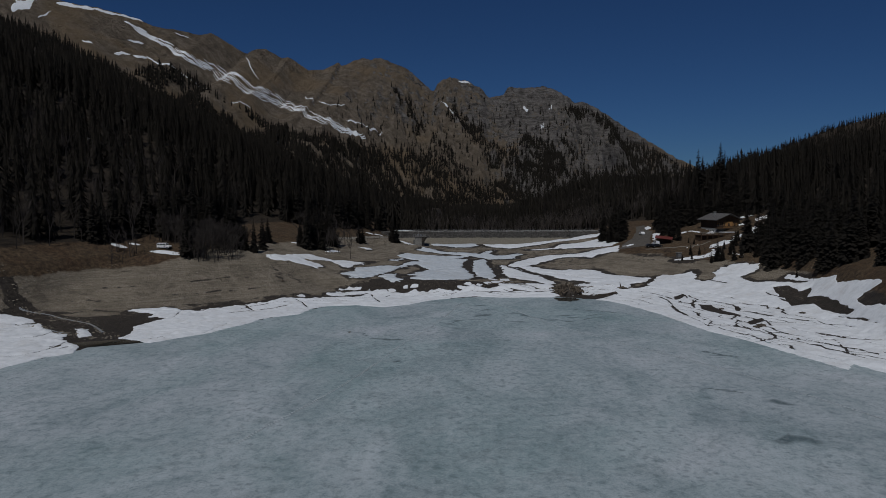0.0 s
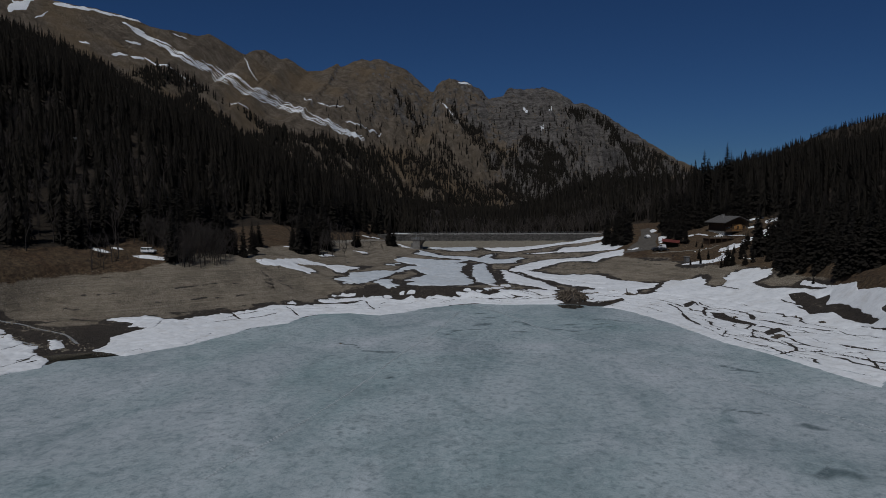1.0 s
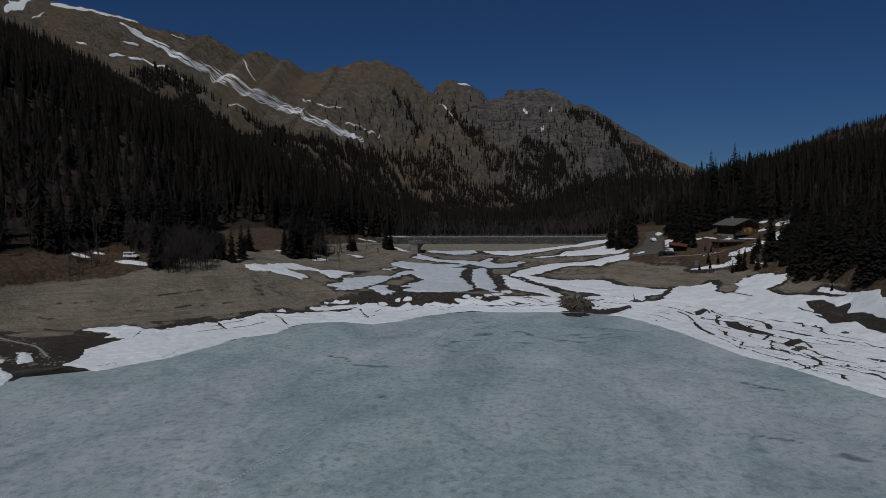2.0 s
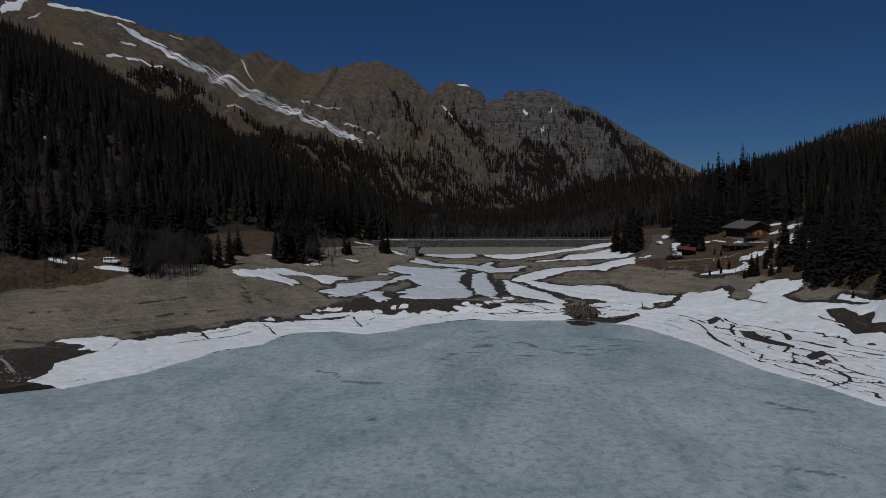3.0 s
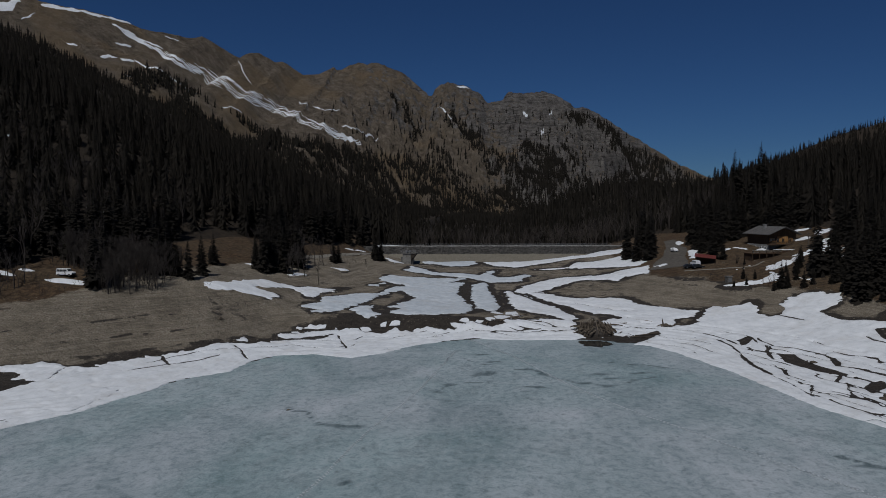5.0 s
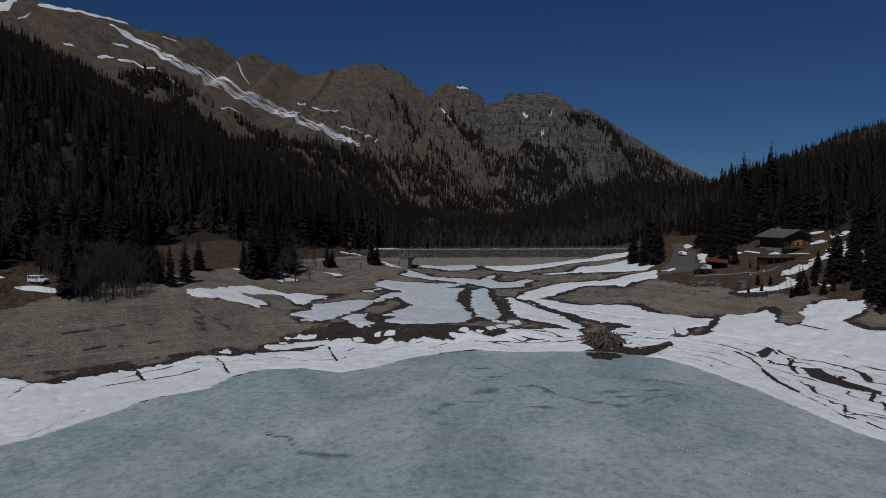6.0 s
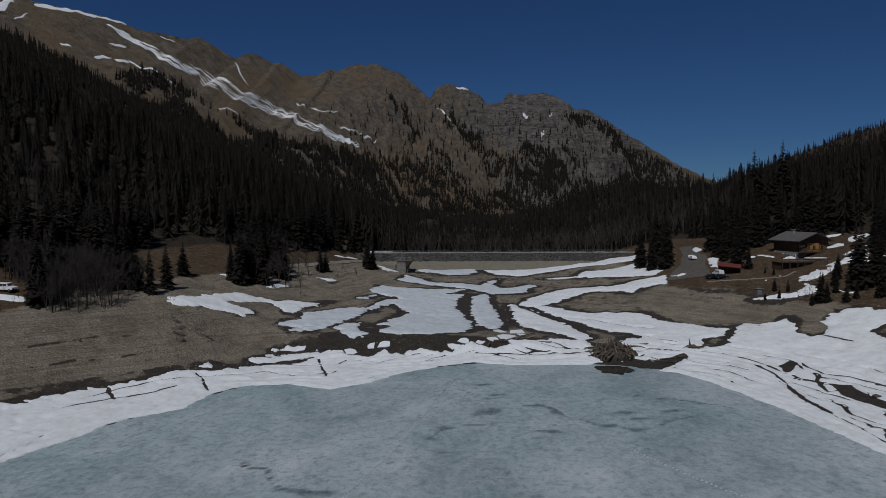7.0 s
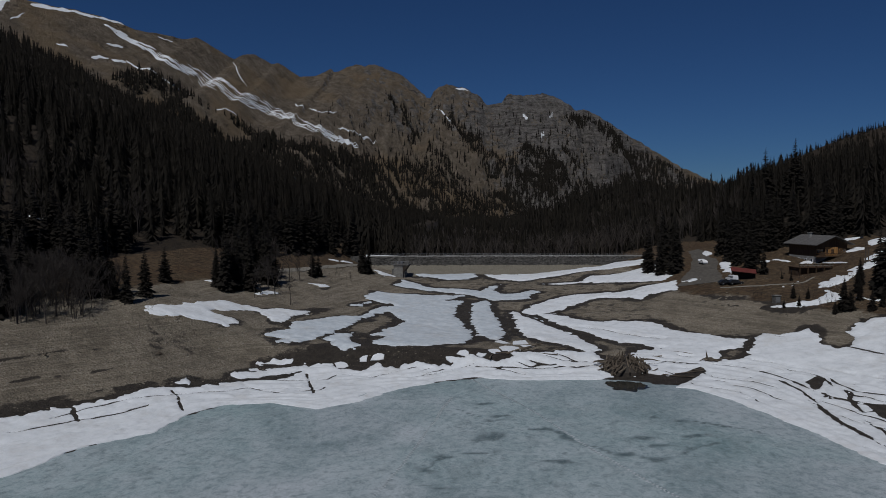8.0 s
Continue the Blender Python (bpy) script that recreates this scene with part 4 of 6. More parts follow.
def glass_material():
    n = Nodes("window_glass")
    n.bsdf.inputs["Transmission Weight"].default_value = 0.6
    return n.done((0.05, 0.06, 0.07), 0.06, spec=0.6)


GLASS = glass_material()


def drape(name, line, width, mat, lift, label, category, step=1.0, kind="structure", end=None):
    """A strip that follows a plan line over the ground."""
    p = np.asarray(line, float)
    seg = np.hypot(*np.diff(p, axis=0).T)
    at = np.r_[0, np.cumsum(seg)]
    s = np.arange(0, at[-1], step)
    cx, cy = hermite(at, p[:, 0], s), hermite(at, p[:, 1], s)
    tx, ty = np.gradient(cx), np.gradient(cy)
    n = np.hypot(tx, ty)
    k = np.linspace(-0.5, 0.5, 7)
    wide = np.linspace(width, width if end is None else end, len(s)) * (1 + 0.25 * fbm(s / 6, s * 0, 151, 3))
    x, y = cx[:, None] - ty[:, None] / n[:, None] * k * wide[:, None], cy[:, None] + tx[:, None] / n[:, None] * k * wide[:, None]
    z = np.maximum(ground_h(x, y), 0) + lift * (1 - 3.4 * np.abs(k)[None] ** 3)
    return tagged(new(name, np_mesh(name, np.stack([x, y, z], -1).reshape(-1, 3), grid_faces(7, len(s)), mat)), label, category, kind=kind)


# ---- dam ----
def stone_template(rng):
    bm = bmesh.new()
    bmesh.ops.create_icosphere(bm, subdivisions=1, radius=1.0)
    s = (rng.uniform(0.7, 1.3), rng.uniform(0.6, 1.1), rng.uniform(0.4, 0.75))
    for v in bm.verts:
        v.co = Vector((v.co.x * s[0], v.co.y * s[1], v.co.z * s[2])) * rng.uniform(0.78, 1.15)
    vs = np.array([v.co[:] for v in bm.verts])
    fs = np.array([[v.index for v in f.verts] for f in bm.faces])
    bm.free()
    return vs, fs


ROUGH = [stone_template(random.Random(80 + k)) for k in range(6)]


def build_dam():
    dam = empty("dam", pose(0, 0, 0), "low embankment dam faced with dark stone blocks", "dam")
    x0, x1 = -66, 92

    def prism(points, mat, name, label="", a=x0, b=x1):
        bm = bmesh.new()
        n = 80
        rows = []
        for i in range(n + 1):
            x = a + (b - a) * i / n
            rows.append([bm.verts.new((x, y, z + 0.06 * math.sin(x * 0.7 + y))) for y, z in points])
        m = len(points)
        for r, q in zip(rows, rows[1:]):
            for j in range(m):
                bm.faces.new((r[j], r[(j + 1) % m], q[(j + 1) % m], q[j]))
        bm.faces.new(rows[0]), bm.faces.new(rows[-1][::-1])
        bmesh.ops.recalc_face_normals(bm, faces=bm.faces)
        return part(name, bm, mat, dam, label)

    prism(((404.2, 11.6), (409.8, 15.0), (414.0, 15.1), (446, -4), (404.2, -4)), STONE, "stone_facing", "dark rough stone blocks")
    prism(((388, 6.6), (404.6, 11.9), (404.6, 4), (388, 4)), APRON, "gravel_apron", "pale gravel apron at the foot")
    prism(((409.7, 14.9), (409.7, 15.45), (410.5, 15.45), (410.5, 14.9)), CONCRETE, "coping", "pale concrete kerb along the crest", -47, 72)
    rng = random.Random(3)
    vs, fs = [], []
    for k in range(3000):
        tv, tf = ROUGH[k % len(ROUGH)]
        x, t, r = rng.uniform(-55, 80), rng.random(), rng.uniform(0.2, 0.5)
        fs.append(tf + len(tv) * k)
        vs.append(tv * (r * rng.uniform(1, 1.6), r, r * 0.9) + (x, 404.2 + 5.4 * t, 11.7 + 3.3 * t))
    rip = new("riprap", np_mesh("riprap", np.concatenate(vs), np.concatenate(fs), STONE, False))
    rip.parent = dam
    tagged(rip, kind="stuff")
    for x in range(-46, 72, 4):
        bm = bmesh.new()
        beam(bm, (x, 411, 15.0), (x, 411, 16.25), 0.05)
        part("rail_post", bm, STEEL, dam)
    for z in (15.75, 16.2):
        bm = bmesh.new()
        beam(bm, (-46, 411, z), (70, 411, z), 0.035)
        part("rail", bm, STEEL, dam)
    bm = bmesh.new()
    rows = []
    for i in range(121):
        x = -48 + i
        h = 0.12 + 0.12 * float(vnoise(x / 4, 3, 5)) + 0.45 * max(0, (-30 - x) / 18)
        rows.append([bm.verts.new(c) for c in ((x, 410.6, 15.0), (x, 410.8, 15.1 + h), (x, 411.6, 15.15 + h), (x, 412.2, 15.0))])
    for r, q in zip(rows, rows[1:]):
        for j in range(3):
            bm.faces.new((r[j], q[j], q[j + 1], r[j + 1]))
    bmesh.ops.recalc_face_normals(bm, faces=bm.faces)
    tagged(part("snow_strip", bm, SNOW), "narrow strip of white snow lying on the dam crest", "snow")


def build_intake():
    it = empty("intake_tower", pose(-31.6, 391.5, 0.7, 0, 0, -8), "squat grey concrete intake tower with railed platform", "tower")
    # shaft in the paler concrete: sunlight on the front is put into its colour
    bm = bmesh.new()
    v = box(bm, -2.2, 2.0, -2.0, 2.6, 4.0, 12.2)
    for q in v:
        if q.co.z > 10:
            q.co.x *= 0.86
    box(bm, -2.5, 2.3, -0.3, 2.8, 4.0, 10.8)
    part("shaft", bm, WEATHERED_AND_LIT, it, "weathered concrete front painted pale as the lit face")
    bm = bmesh.new()
    box(bm, -2.8, 4.2, -2.3, 2.7, 12.2, 12.55)
    part("platform", bm, OLD_CONCRETE, it)
    # bracket coloured near black: the shade below the overhang is in its colour
    bm = bmesh.new()
    v = box(bm, 2.0, 4.1, -2.1, 2.2, 9.6, 12.2)
    for q in v:
        if q.co.z < 10 and q.co.x > 3:
            q.co.x -= 2.0
    part("bracket", bm, MUD_AND_SHADE, it, "bracket under the platform, painted dark for its shade")
    # wing wall in the darker concrete, painting the tower's left side as shaded
    bm = bmesh.new()
    v = box(bm, -3.4, -2.0, -1.0, 2.4, 4.0, 10.6)
    for q in v:
        if q.co.z > 8:
            q.co.x += 0.5
    part("wing_wall", bm, OLD_CONCRETE, it)
    for x in (-2.7, -1.3, 0.1, 1.5, 2.9, 4.1):
        bm = bmesh.new()
        beam(bm, (x, -2.1, 12.6), (x, -2.1, 13.8), 0.05)
        part("rail_post", bm, STEEL, it)
    for z in (13.2, 13.8):
        bm = bmesh.new()
        box(bm, -2.75, 4.15, -2.15, -2.05, z - 0.06, z + 0.06)
        part("rail", bm, STEEL, it)
    for x in (-1.2, 0.3):
        bm = bmesh.new()
        box(bm, x, x + 0.8, 0.2, 1.2, 12.6, 13.5)
        part("gate_hoist", bm, STEEL, it)
    bm = bmesh.new()
    beam(bm, (-0.6, 1.4, 12.6), (-0.6, 1.4, 16.2), 0.06)
    part("mast", bm, STEEL, it)


# ---- chalet and yard ----
def build_chalet():
    base = 16.9
    ang = math.degrees(math.atan2(-0.96, 0.28))
    # local x runs along the ridge towards the lake, local y across to the uphill side
    ch = empty("chalet", pose(100.9, 348.2, base, 0, 0, ang), "dark timber chalet with low grey roof and pale base", "house")
    L, W, eave, ridge, low = 14.6, 14.0, 6.2, 9.0, 2.7
    o = 1.2
    bm = bmesh.new()
    box(bm, o, L - o, o, W - o, -3.0, low)
    part("stone_base", bm, RENDERED, ch, "pale rendered ground floor")
    bm = bmesh.new()
    prof = [(o, low), (W - o, low), (W - o, eave + 0.55), (W / 2, ridge - 0.25), (o, eave + 0.55)]
    a, b = [bm.verts.new((o + 0.02, y, z)) for y, z in prof], [bm.verts.new((L - o - 0.02, y, z)) for y, z in prof]
    for i in range(5):
        bm.faces.new((a[i], a[(i + 1) % 5], b[(i + 1) % 5], b[i]))
    bm.faces.new(a[::-1]), bm.faces.new(b)
    bmesh.ops.recalc_face_normals(bm, faces=bm.faces)
    part("timber_wall", bm, WOOD, ch, "dark brown boarded upper floor")
    for side in (0, 1):
        bm = bmesh.new()
        y0, y1 = (-0.1, W / 2) if side == 0 else (W + 0.1, W / 2)
        v = [bm.verts.new(c) for c in ((-0.2, y0, eave), (L + 0.6, y0, eave), (L + 0.6, y1, ridge), (-0.2, y1, ridge))]
        t = [bm.verts.new((c.co.x, c.co.y, c.co.z + 0.22)) for c in v]
        bm.faces.new(v), bm.faces.new(t[::-1])
        for i in range(4):
            bm.faces.new((v[i], v[(i + 1) % 4], t[(i + 1) % 4], t[i]))
        bmesh.ops.recalc_face_normals(bm, faces=bm.faces)
        roof = part("roof_slope", bm, ROOFING, ch, "grey sheet roof with deep eaves")
        for k in range(7):
            bm = bmesh.new()
            x = 0.4 + k * (L - 0.4) / 6
            beam(bm, (x, y0, eave + 0.25), (x, y1, ridge + 0.25), 0.05, sides=4)
            part("roof_seam", bm, ROOFING, roof)
    bm = bmesh.new()
    box(bm, 5.6, 6.5, 4.6, 5.5, 7.4, 9.8)
    chim = part("chimney", bm, RENDERED, ch)
    bm = bmesh.new()
    box(bm, 5.45, 6.65, 4.45, 5.65, 9.8, 9.95)
    part("cap", bm, CONCRETE, chim)
    # gable front, its sunlit patch painted as a honey-coloured panel, and balcony
    bm = bmesh.new()
    box(bm, L - o, L - o + 0.06, 4.6, 9.2, low + 0.2, eave - 0.6)
    part("pine_front", bm, PINE_AND_SUN, ch, "sunlit part of the gable boarding, painted honey-coloured")
    for y in (1.9, 3.1, 5.0, 7.2, 10.2, 11.6):
        wbm = bmesh.new()
        box(wbm, L - o + 0.06, L - o + 0.16, y - 0.55, y + 0.55, low + 0.9, low + 2.3)
        win = part("window", wbm, PINE_AND_SUN, ch)
        wbm = bmesh.new()
        box(wbm, L - o + 0.16, L - o + 0.18, y - 0.43, y - 0.04, low + 1.02, low + 2.18)
        box(wbm, L - o + 0.16, L - o + 0.18, y + 0.04, y + 0.43, low + 1.02, low + 2.18)
        part("pane", wbm, GLASS, win)
    for x in (3, 6, 9, 11.6):
        wbm = bmesh.new()
        box(wbm, x - 0.5, x + 0.5, o - 0.08, o, 0.8, 1.9)
        win = part("window", wbm, WHITE_PAINT, ch)
        wbm = bmesh.new()
        box(wbm, x - 0.4, x + 0.4, o - 0.1, o - 0.08, 0.9, 1.8)
        part("pane", wbm, GLASS, win)
    bm = bmesh.new()
    box(bm, L - o, L + 1.0, 0.6, W - 0.6, low - 0.1, low + 0.1)
    bal = part("balcony", bm, WOOD, ch)
    for z in (low + 0.5, low + 0.8, low + 1.05):
        bm = bmesh.new()
        box(bm, L + 0.9, L + 1.0, 0.6, W - 0.6, z - 0.08, z + 0.08)
        part("rail_board", bm, WOOD, bal)
    # terrace deck on posts
    deck = empty("terrace_deck", pose(100.0, 325.5, 17.3, 0, 0, 10), "raised timber terrace on posts with pale railing", "terrace")
    bm = bmesh.new()
    box(bm, -5.5, 5.5, -2.5, 3.5, -0.2, 0.0)
    part("deck_floor", bm, WOOD, deck)
    for x in (-5.2, -2.6, 0, 2.6, 5.2):
        bm = bmesh.new()
        box(bm, x - 0.12, x + 0.12, -2.4, -2.16, -4.0, 1.05)
        part("post", bm, WOOD, deck)
    bm = bmesh.new()
    box(bm, -5.2, 5.2, -1.3, 3.3, -4.0, -0.2)
    part("under_deck_boards", bm, WOOD, deck, "dark boarding under the deck")
    for z in (0.45, 1.0):
        bm = bmesh.new()
        box(bm, -5.5, 5.5, -2.46, -2.34, z - 0.07, z + 0.07)
        part("rail", bm, TRACK, deck)
    for x in (-3.4, 1.2):
        bm = bmesh.new()
        box(bm, x, x + 1.6, 0.2, 1.0, 0.7, 0.78)
        box(bm, x + 0.15, x + 0.3, 0.4, 0.8, 0, 0.7)
        box(bm, x + 1.3, x + 1.45, 0.4, 0.8, 0, 0.7)
        tagged(part("deck_table", bm, TRACK), "small pale wooden table on the terrace", "table").matrix_world = deck.matrix_world.copy()
    wall = empty("terrace_wall", pose(112.0, 327.5, 17.8, 0, 0, 12), "long low timber terrace wall capped with snow", "wall")
    bm = bmesh.new()
    box(bm, -7, 7, -0.4, 3.0, -2.5, 0.3)
    part("wall_boards", bm, WOOD, wall)
    bm = bmesh.new()
    v = box(bm, -6.9, 6.9, -0.35, 2.9, 0.3, 0.55)
    bmesh.ops.bevel(bm, geom=bm.edges[:], offset=0.1, segments=2, affect="EDGES")
    part("snow_cap", bm, SNOW, wall, "white snow lying on top")


def build_pole(x, y, h, text):
    z = float(ground_h(x, y))
    pole = empty("utility_pole", pose(x, y, z), text, "pole", "wooden poles beside the chalet")
    bm = bmesh.new()
    beam(bm, (0, 0, -0.6), (0.05, 0, h), 0.17, 0.12, 8)
    part("shaft", bm, BARK, pole)
    bm = bmesh.new()
    box(bm, -0.7, 0.7, -0.08, 0.08, h - 0.7, h - 0.55)
    part("crossarm", bm, BARK, pole)


def build_shed():
    x, y = 81.0, 328.5
    z = float(ground_h(x, y))
    sh = empty("lean_to_shed", pose(x, y, z, 0, 0, -18), "small open shed under a faded red sheet roof", "shed")
    bm = bmesh.new()
    v = box(bm, -3.6, 3.6, -2.2, 2.2, 2.5, 2.65)
    for q in v:
        q.co.z += 0.32 * (q.co.y - 2.2) * 0.6 + 0.5 - 0.1 * q.co.x
    part("roof", bm, RED_ROOF, sh, "faded red corrugated roof")
    for a, b in ((-3.3, -1.9), (3.3, -1.9), (-3.3, 1.9), (3.3, 1.9)):
        bm = bmesh.new()
        box(bm, a - 0.1, a + 0.1, b - 0.1, b + 0.1, -1.2, 2.6 - 0.1 * a + 0.19 * (b - 2.2) + 0.3)
        part("post", bm, WOOD, sh)
    bm = bmesh.new()
    box(bm, -3.3, 3.3, 1.85, 1.95, -1.0, 2.6)
    part("back_wall", bm, WOOD, sh)


def build_car(x, y, turn, paint, label, tall=False, length=4.4, lift=0.0):
    """A car along local x: shaped body, cabin glass, wheels with rims, lights."""
    z = float(ground_h(x, y)) + lift
    car = empty("van" if tall else "car", pose(x, y, z, 0, 0, turn), label, "van" if tall else "car", "parked vehicles")
    h = 1.95 if tall else 1.45
    half, wide = length / 2, 0.88
    bm = bmesh.new()
    prof = ([(-half, 0.4), (half, 0.4), (half, 0.95), (half - 0.25, 1.1), (half - 1.1, 1.15), (half - 1.6, h), (-half + 0.05, h), (-half, 1.0)] if tall else
            [(-half, 0.35), (half, 0.35), (half, 0.72), (half - 1.1, 0.92), (half - 1.75, h), (-half + 1.0, h), (-half + 0.25, 0.98), (-half, 0.9)])
    a, b = [bm.verts.new((px, -wide, pz)) for px, pz in prof], [bm.verts.new((px, wide, pz)) for px, pz in prof]
    n = len(prof)
    for i in range(n):
        bm.faces.new((a[i], a[(i + 1) % n], b[(i + 1) % n], b[i]))
    bm.faces.new(a[::-1]), bm.faces.new(b)
    for v in bm.verts:
        if v.co.z > h - 0.1:
            v.co.y *= 0.88
    bmesh.ops.recalc_face_normals(bm, faces=bm.faces)
    bmesh.ops.bevel(bm, geom=bm.edges[:], offset=0.06, segments=2, affect="EDGES")
    part("body", bm, paint, car)
    for s in (-1, 1):
        spans = ((-half + 0.25, -half + 1.2), (-half + 1.35, -half + 2.2), (-half + 2.35, half - 1.55)) if tall else ((-half + 0.95, -0.1), (0.0, half - 1.6))
        for p, q in spans:
            bm = bmesh.new()
            box(bm, p, q, s * wide * 0.95 - 0.03, s * wide * 0.95 + 0.03, h * 0.62, h - 0.17)
            part("side_window", bm, GLASS, car)
        for wx in (-half + 0.8, half - 0.8):
            bm = bmesh.new()
            beam(bm, (wx, s * 0.66, 0.34), (wx, s * 0.9, 0.34), 0.34, sides=16)
            w = part("wheel", bm, RUBBER, car)
            bm = bmesh.new()
            beam(bm, (wx, s * 0.895, 0.34), (wx, s * 0.92, 0.34), 0.2, sides=10)
            part("rim", bm, STEEL, w)
        bm = bmesh.new()
        box(bm, half - 0.03, half + 0.03, s * 0.6 - 0.16, s * 0.6 + 0.16, 0.66, 0.84)
        part("headlight", bm, STEEL, car)
    bm = bmesh.new()
    box(bm, half - 0.02, half + 0.08, -0.85, 0.85, 0.38, 0.55)
    part("bumper", bm, RUBBER, car)
    bm = bmesh.new()
    xw = half - 1.35 if tall else half - 1.42
    m = Matrix.Translation((xw, 0, h * 0.8)) @ Matrix.Rotation(radians(-32 if tall else -50), 4, "Y")
    box(bm, -0.02, 0.02, -0.68, 0.68, -0.3, 0.3, m)
    part("windscreen", bm, GLASS, car)


# ---- driftwood, stumps, stones ----
def log_mesh(rng, sides=6, rings=5, bend=0.12):
    """A bent, tapered, knobbly log of unit length along z."""
    bm = bmesh.new()
    ph, amp = rng.uniform(0, 6.28), rng.uniform(0, bend)
    rows = []
    for i in range(rings):
        t = i / (rings - 1)
        r = 0.05 * (1 - 0.5 * t)
        cx, cy = amp * math.sin(3.1 * t) * math.cos(ph), amp * math.sin(3.1 * t) * math.sin(ph)
        rows.append([bm.verts.new((cx + r * rng.uniform(0.8, 1.2) * math.cos(6.2832 * s / sides), cy + r * rng.uniform(0.8, 1.2) * math.sin(6.2832 * s / sides), t - 0.5)) for s in range(sides)])
    for a, b in zip(rows, rows[1:]):
        for s in range(sides):
            bm.faces.new((a[s], a[(s + 1) % sides], b[(s + 1) % sides], b[s]))
    bm.faces.new(rows[0][::-1]), bm.faces.new(rows[-1])
    me = bpy.data.meshes.new("log")
    bm.to_mesh(me)
    bm.free()
    me.materials.append(DRIFTWOOD)
    return me


LOGS = [log_mesh(random.Random(k)) for k in range(9)]


def build_driftwood_pile():
    rng = random.Random(12)
    cx, cy = 31.0, 256.0
    pile = empty("driftwood_pile", pose(cx, cy, 0.0), "big heap of grey driftwood logs on dark mud", "driftwood")
    bm = bmesh.new()
    bmesh.ops.create_uvsphere(bm, u_segments=24, v_segments=10, radius=1.0)
    for v in bm.verts:
        k = 1 + 0.25 * float(fbm(v.co.x * 2 + 9, v.co.y * 2, 7, 2))
        v.co = Vector((v.co.x * 4.7 * k, v.co.y * 3.4 * k, max(v.co.z, -0.2) * 3.0 * k))
    part("mud_mound", bm, MUD_AND_SHADE, pile, "dark mud under the logs")
    for k in range(150):
        ang, rad = rng.uniform(0, 6.28), math.sqrt(rng.random())
        px, py = 4.9 * rad * math.cos(ang), 3.4 * rad * math.sin(ang)
        top = min(2.7, 3.7 * math.sqrt(max(0.0, 1 - rad * rad * 0.92)))
        ob = new("log", LOGS[k % len(LOGS)])
        length, thick = rng.uniform(1.2, 3.6), rng.uniform(1.3, 3.6)
        lean = 26 + 26 * rad + rng.gauss(0, 20)
        ob.parent = pile
        ob.matrix_local = Matrix.Translation((px, py, top * rng.uniform(0.75, 1.12) + 0.15)) @ Matrix.Rotation(ang + rng.gauss(0, 0.8), 4, "Z") @ Matrix.Rotation(
            radians(-lean), 4, "Y") @ Matrix.Diagonal((thick * 1.6, thick * 1.6, length, 1))
    for px, py, a, ln in ((-1, 3.6, 84, 7), (3, 3.3, 96, 6), (5, 2.6, 80, 5), (-4.6, 1.5, 60, 4), (5.2, -0.6, 120, 4), (-3, 3.2, 95, 5), (1, 2.8, 82, 6)):
        ob = new("log", LOGS[rng.randrange(9)])
        ob.parent = pile
        ob.matrix_local = Matrix.Translation((px, py, 2.2 if py > 1 else 1.0)) @ Matrix.Rotation(radians(a), 4, "Z") @ Matrix.Rotation(radians(86), 4, "X") @ Matrix.Diagonal((4.2, 4.2, ln, 1))


def lying_log(x, y, length, thick, turn, tilt=88, text="bleached driftwood log lying on the shore"):
    ob = new("log", LOGS[int(abs(x * 7 + y)) % 9])
    z = max(float(ground_h(x, y)), 0) + 0.12 + thick * 0.04
    ob.matrix_world = Matrix.Translation((x, y, z)) @ Matrix.Rotation(radians(turn), 4, "Z") @ Matrix.Rotation(radians(tilt), 4, "Y") @ Matrix.Diagonal((thick, thick, length, 1))
    tagged(ob, text, "log", "driftwood logs on the shore")


def build_stump(x, y, size, turn, text):
    """An uprooted stump with a broken spike and spread roots."""
    z = max(float(ground_h(x, y)), 0)
    st = empty("tree_stump", pose(x, y, z, 0, 0, turn), text, "stump", "uprooted stumps on the shore")
    rng = random.Random(int(x * 10))
    bm = bmesh.new()
    for v in bmesh.ops.create_icosphere(bm, subdivisions=2, radius=0.8)["verts"]:
        v.co = Vector((v.co.x * 1.3, v.co.y, v.co.z * 0.7 + 0.35)) * (1 + rng.uniform(-0.15, 0.15)) * size
    part("root_plate", bm, DRIFTWOOD, st)
    for k in range(9):
        a = 6.28 * k / 9 + rng.uniform(-0.3, 0.3)
        r = rng.uniform(1.2, 2.4) * size
        bm = bmesh.new()
        mid = (0.6 * r * math.cos(a), 0.6 * r * math.sin(a), 0.45 * size)
        beam(bm, (0.2 * math.cos(a), 0.2 * math.sin(a), 0.4 * size), mid, 0.24 * size, 0.15 * size)
        beam(bm, mid, (r * math.cos(a + 0.2), r * math.sin(a + 0.2), rng.uniform(0, 0.25)), 0.15 * size, 0.05 * size)
        part("root", bm, DRIFTWOOD, st)
    bm = bmesh.new()
    beam(bm, (-0.6 * size, 0, 0.3 * size), (-1.0 * size, 0.1, 2.6 * size), 0.3 * size, 0.03)
    part("spike", bm, DRIFTWOOD, st, "splintered upright trunk")


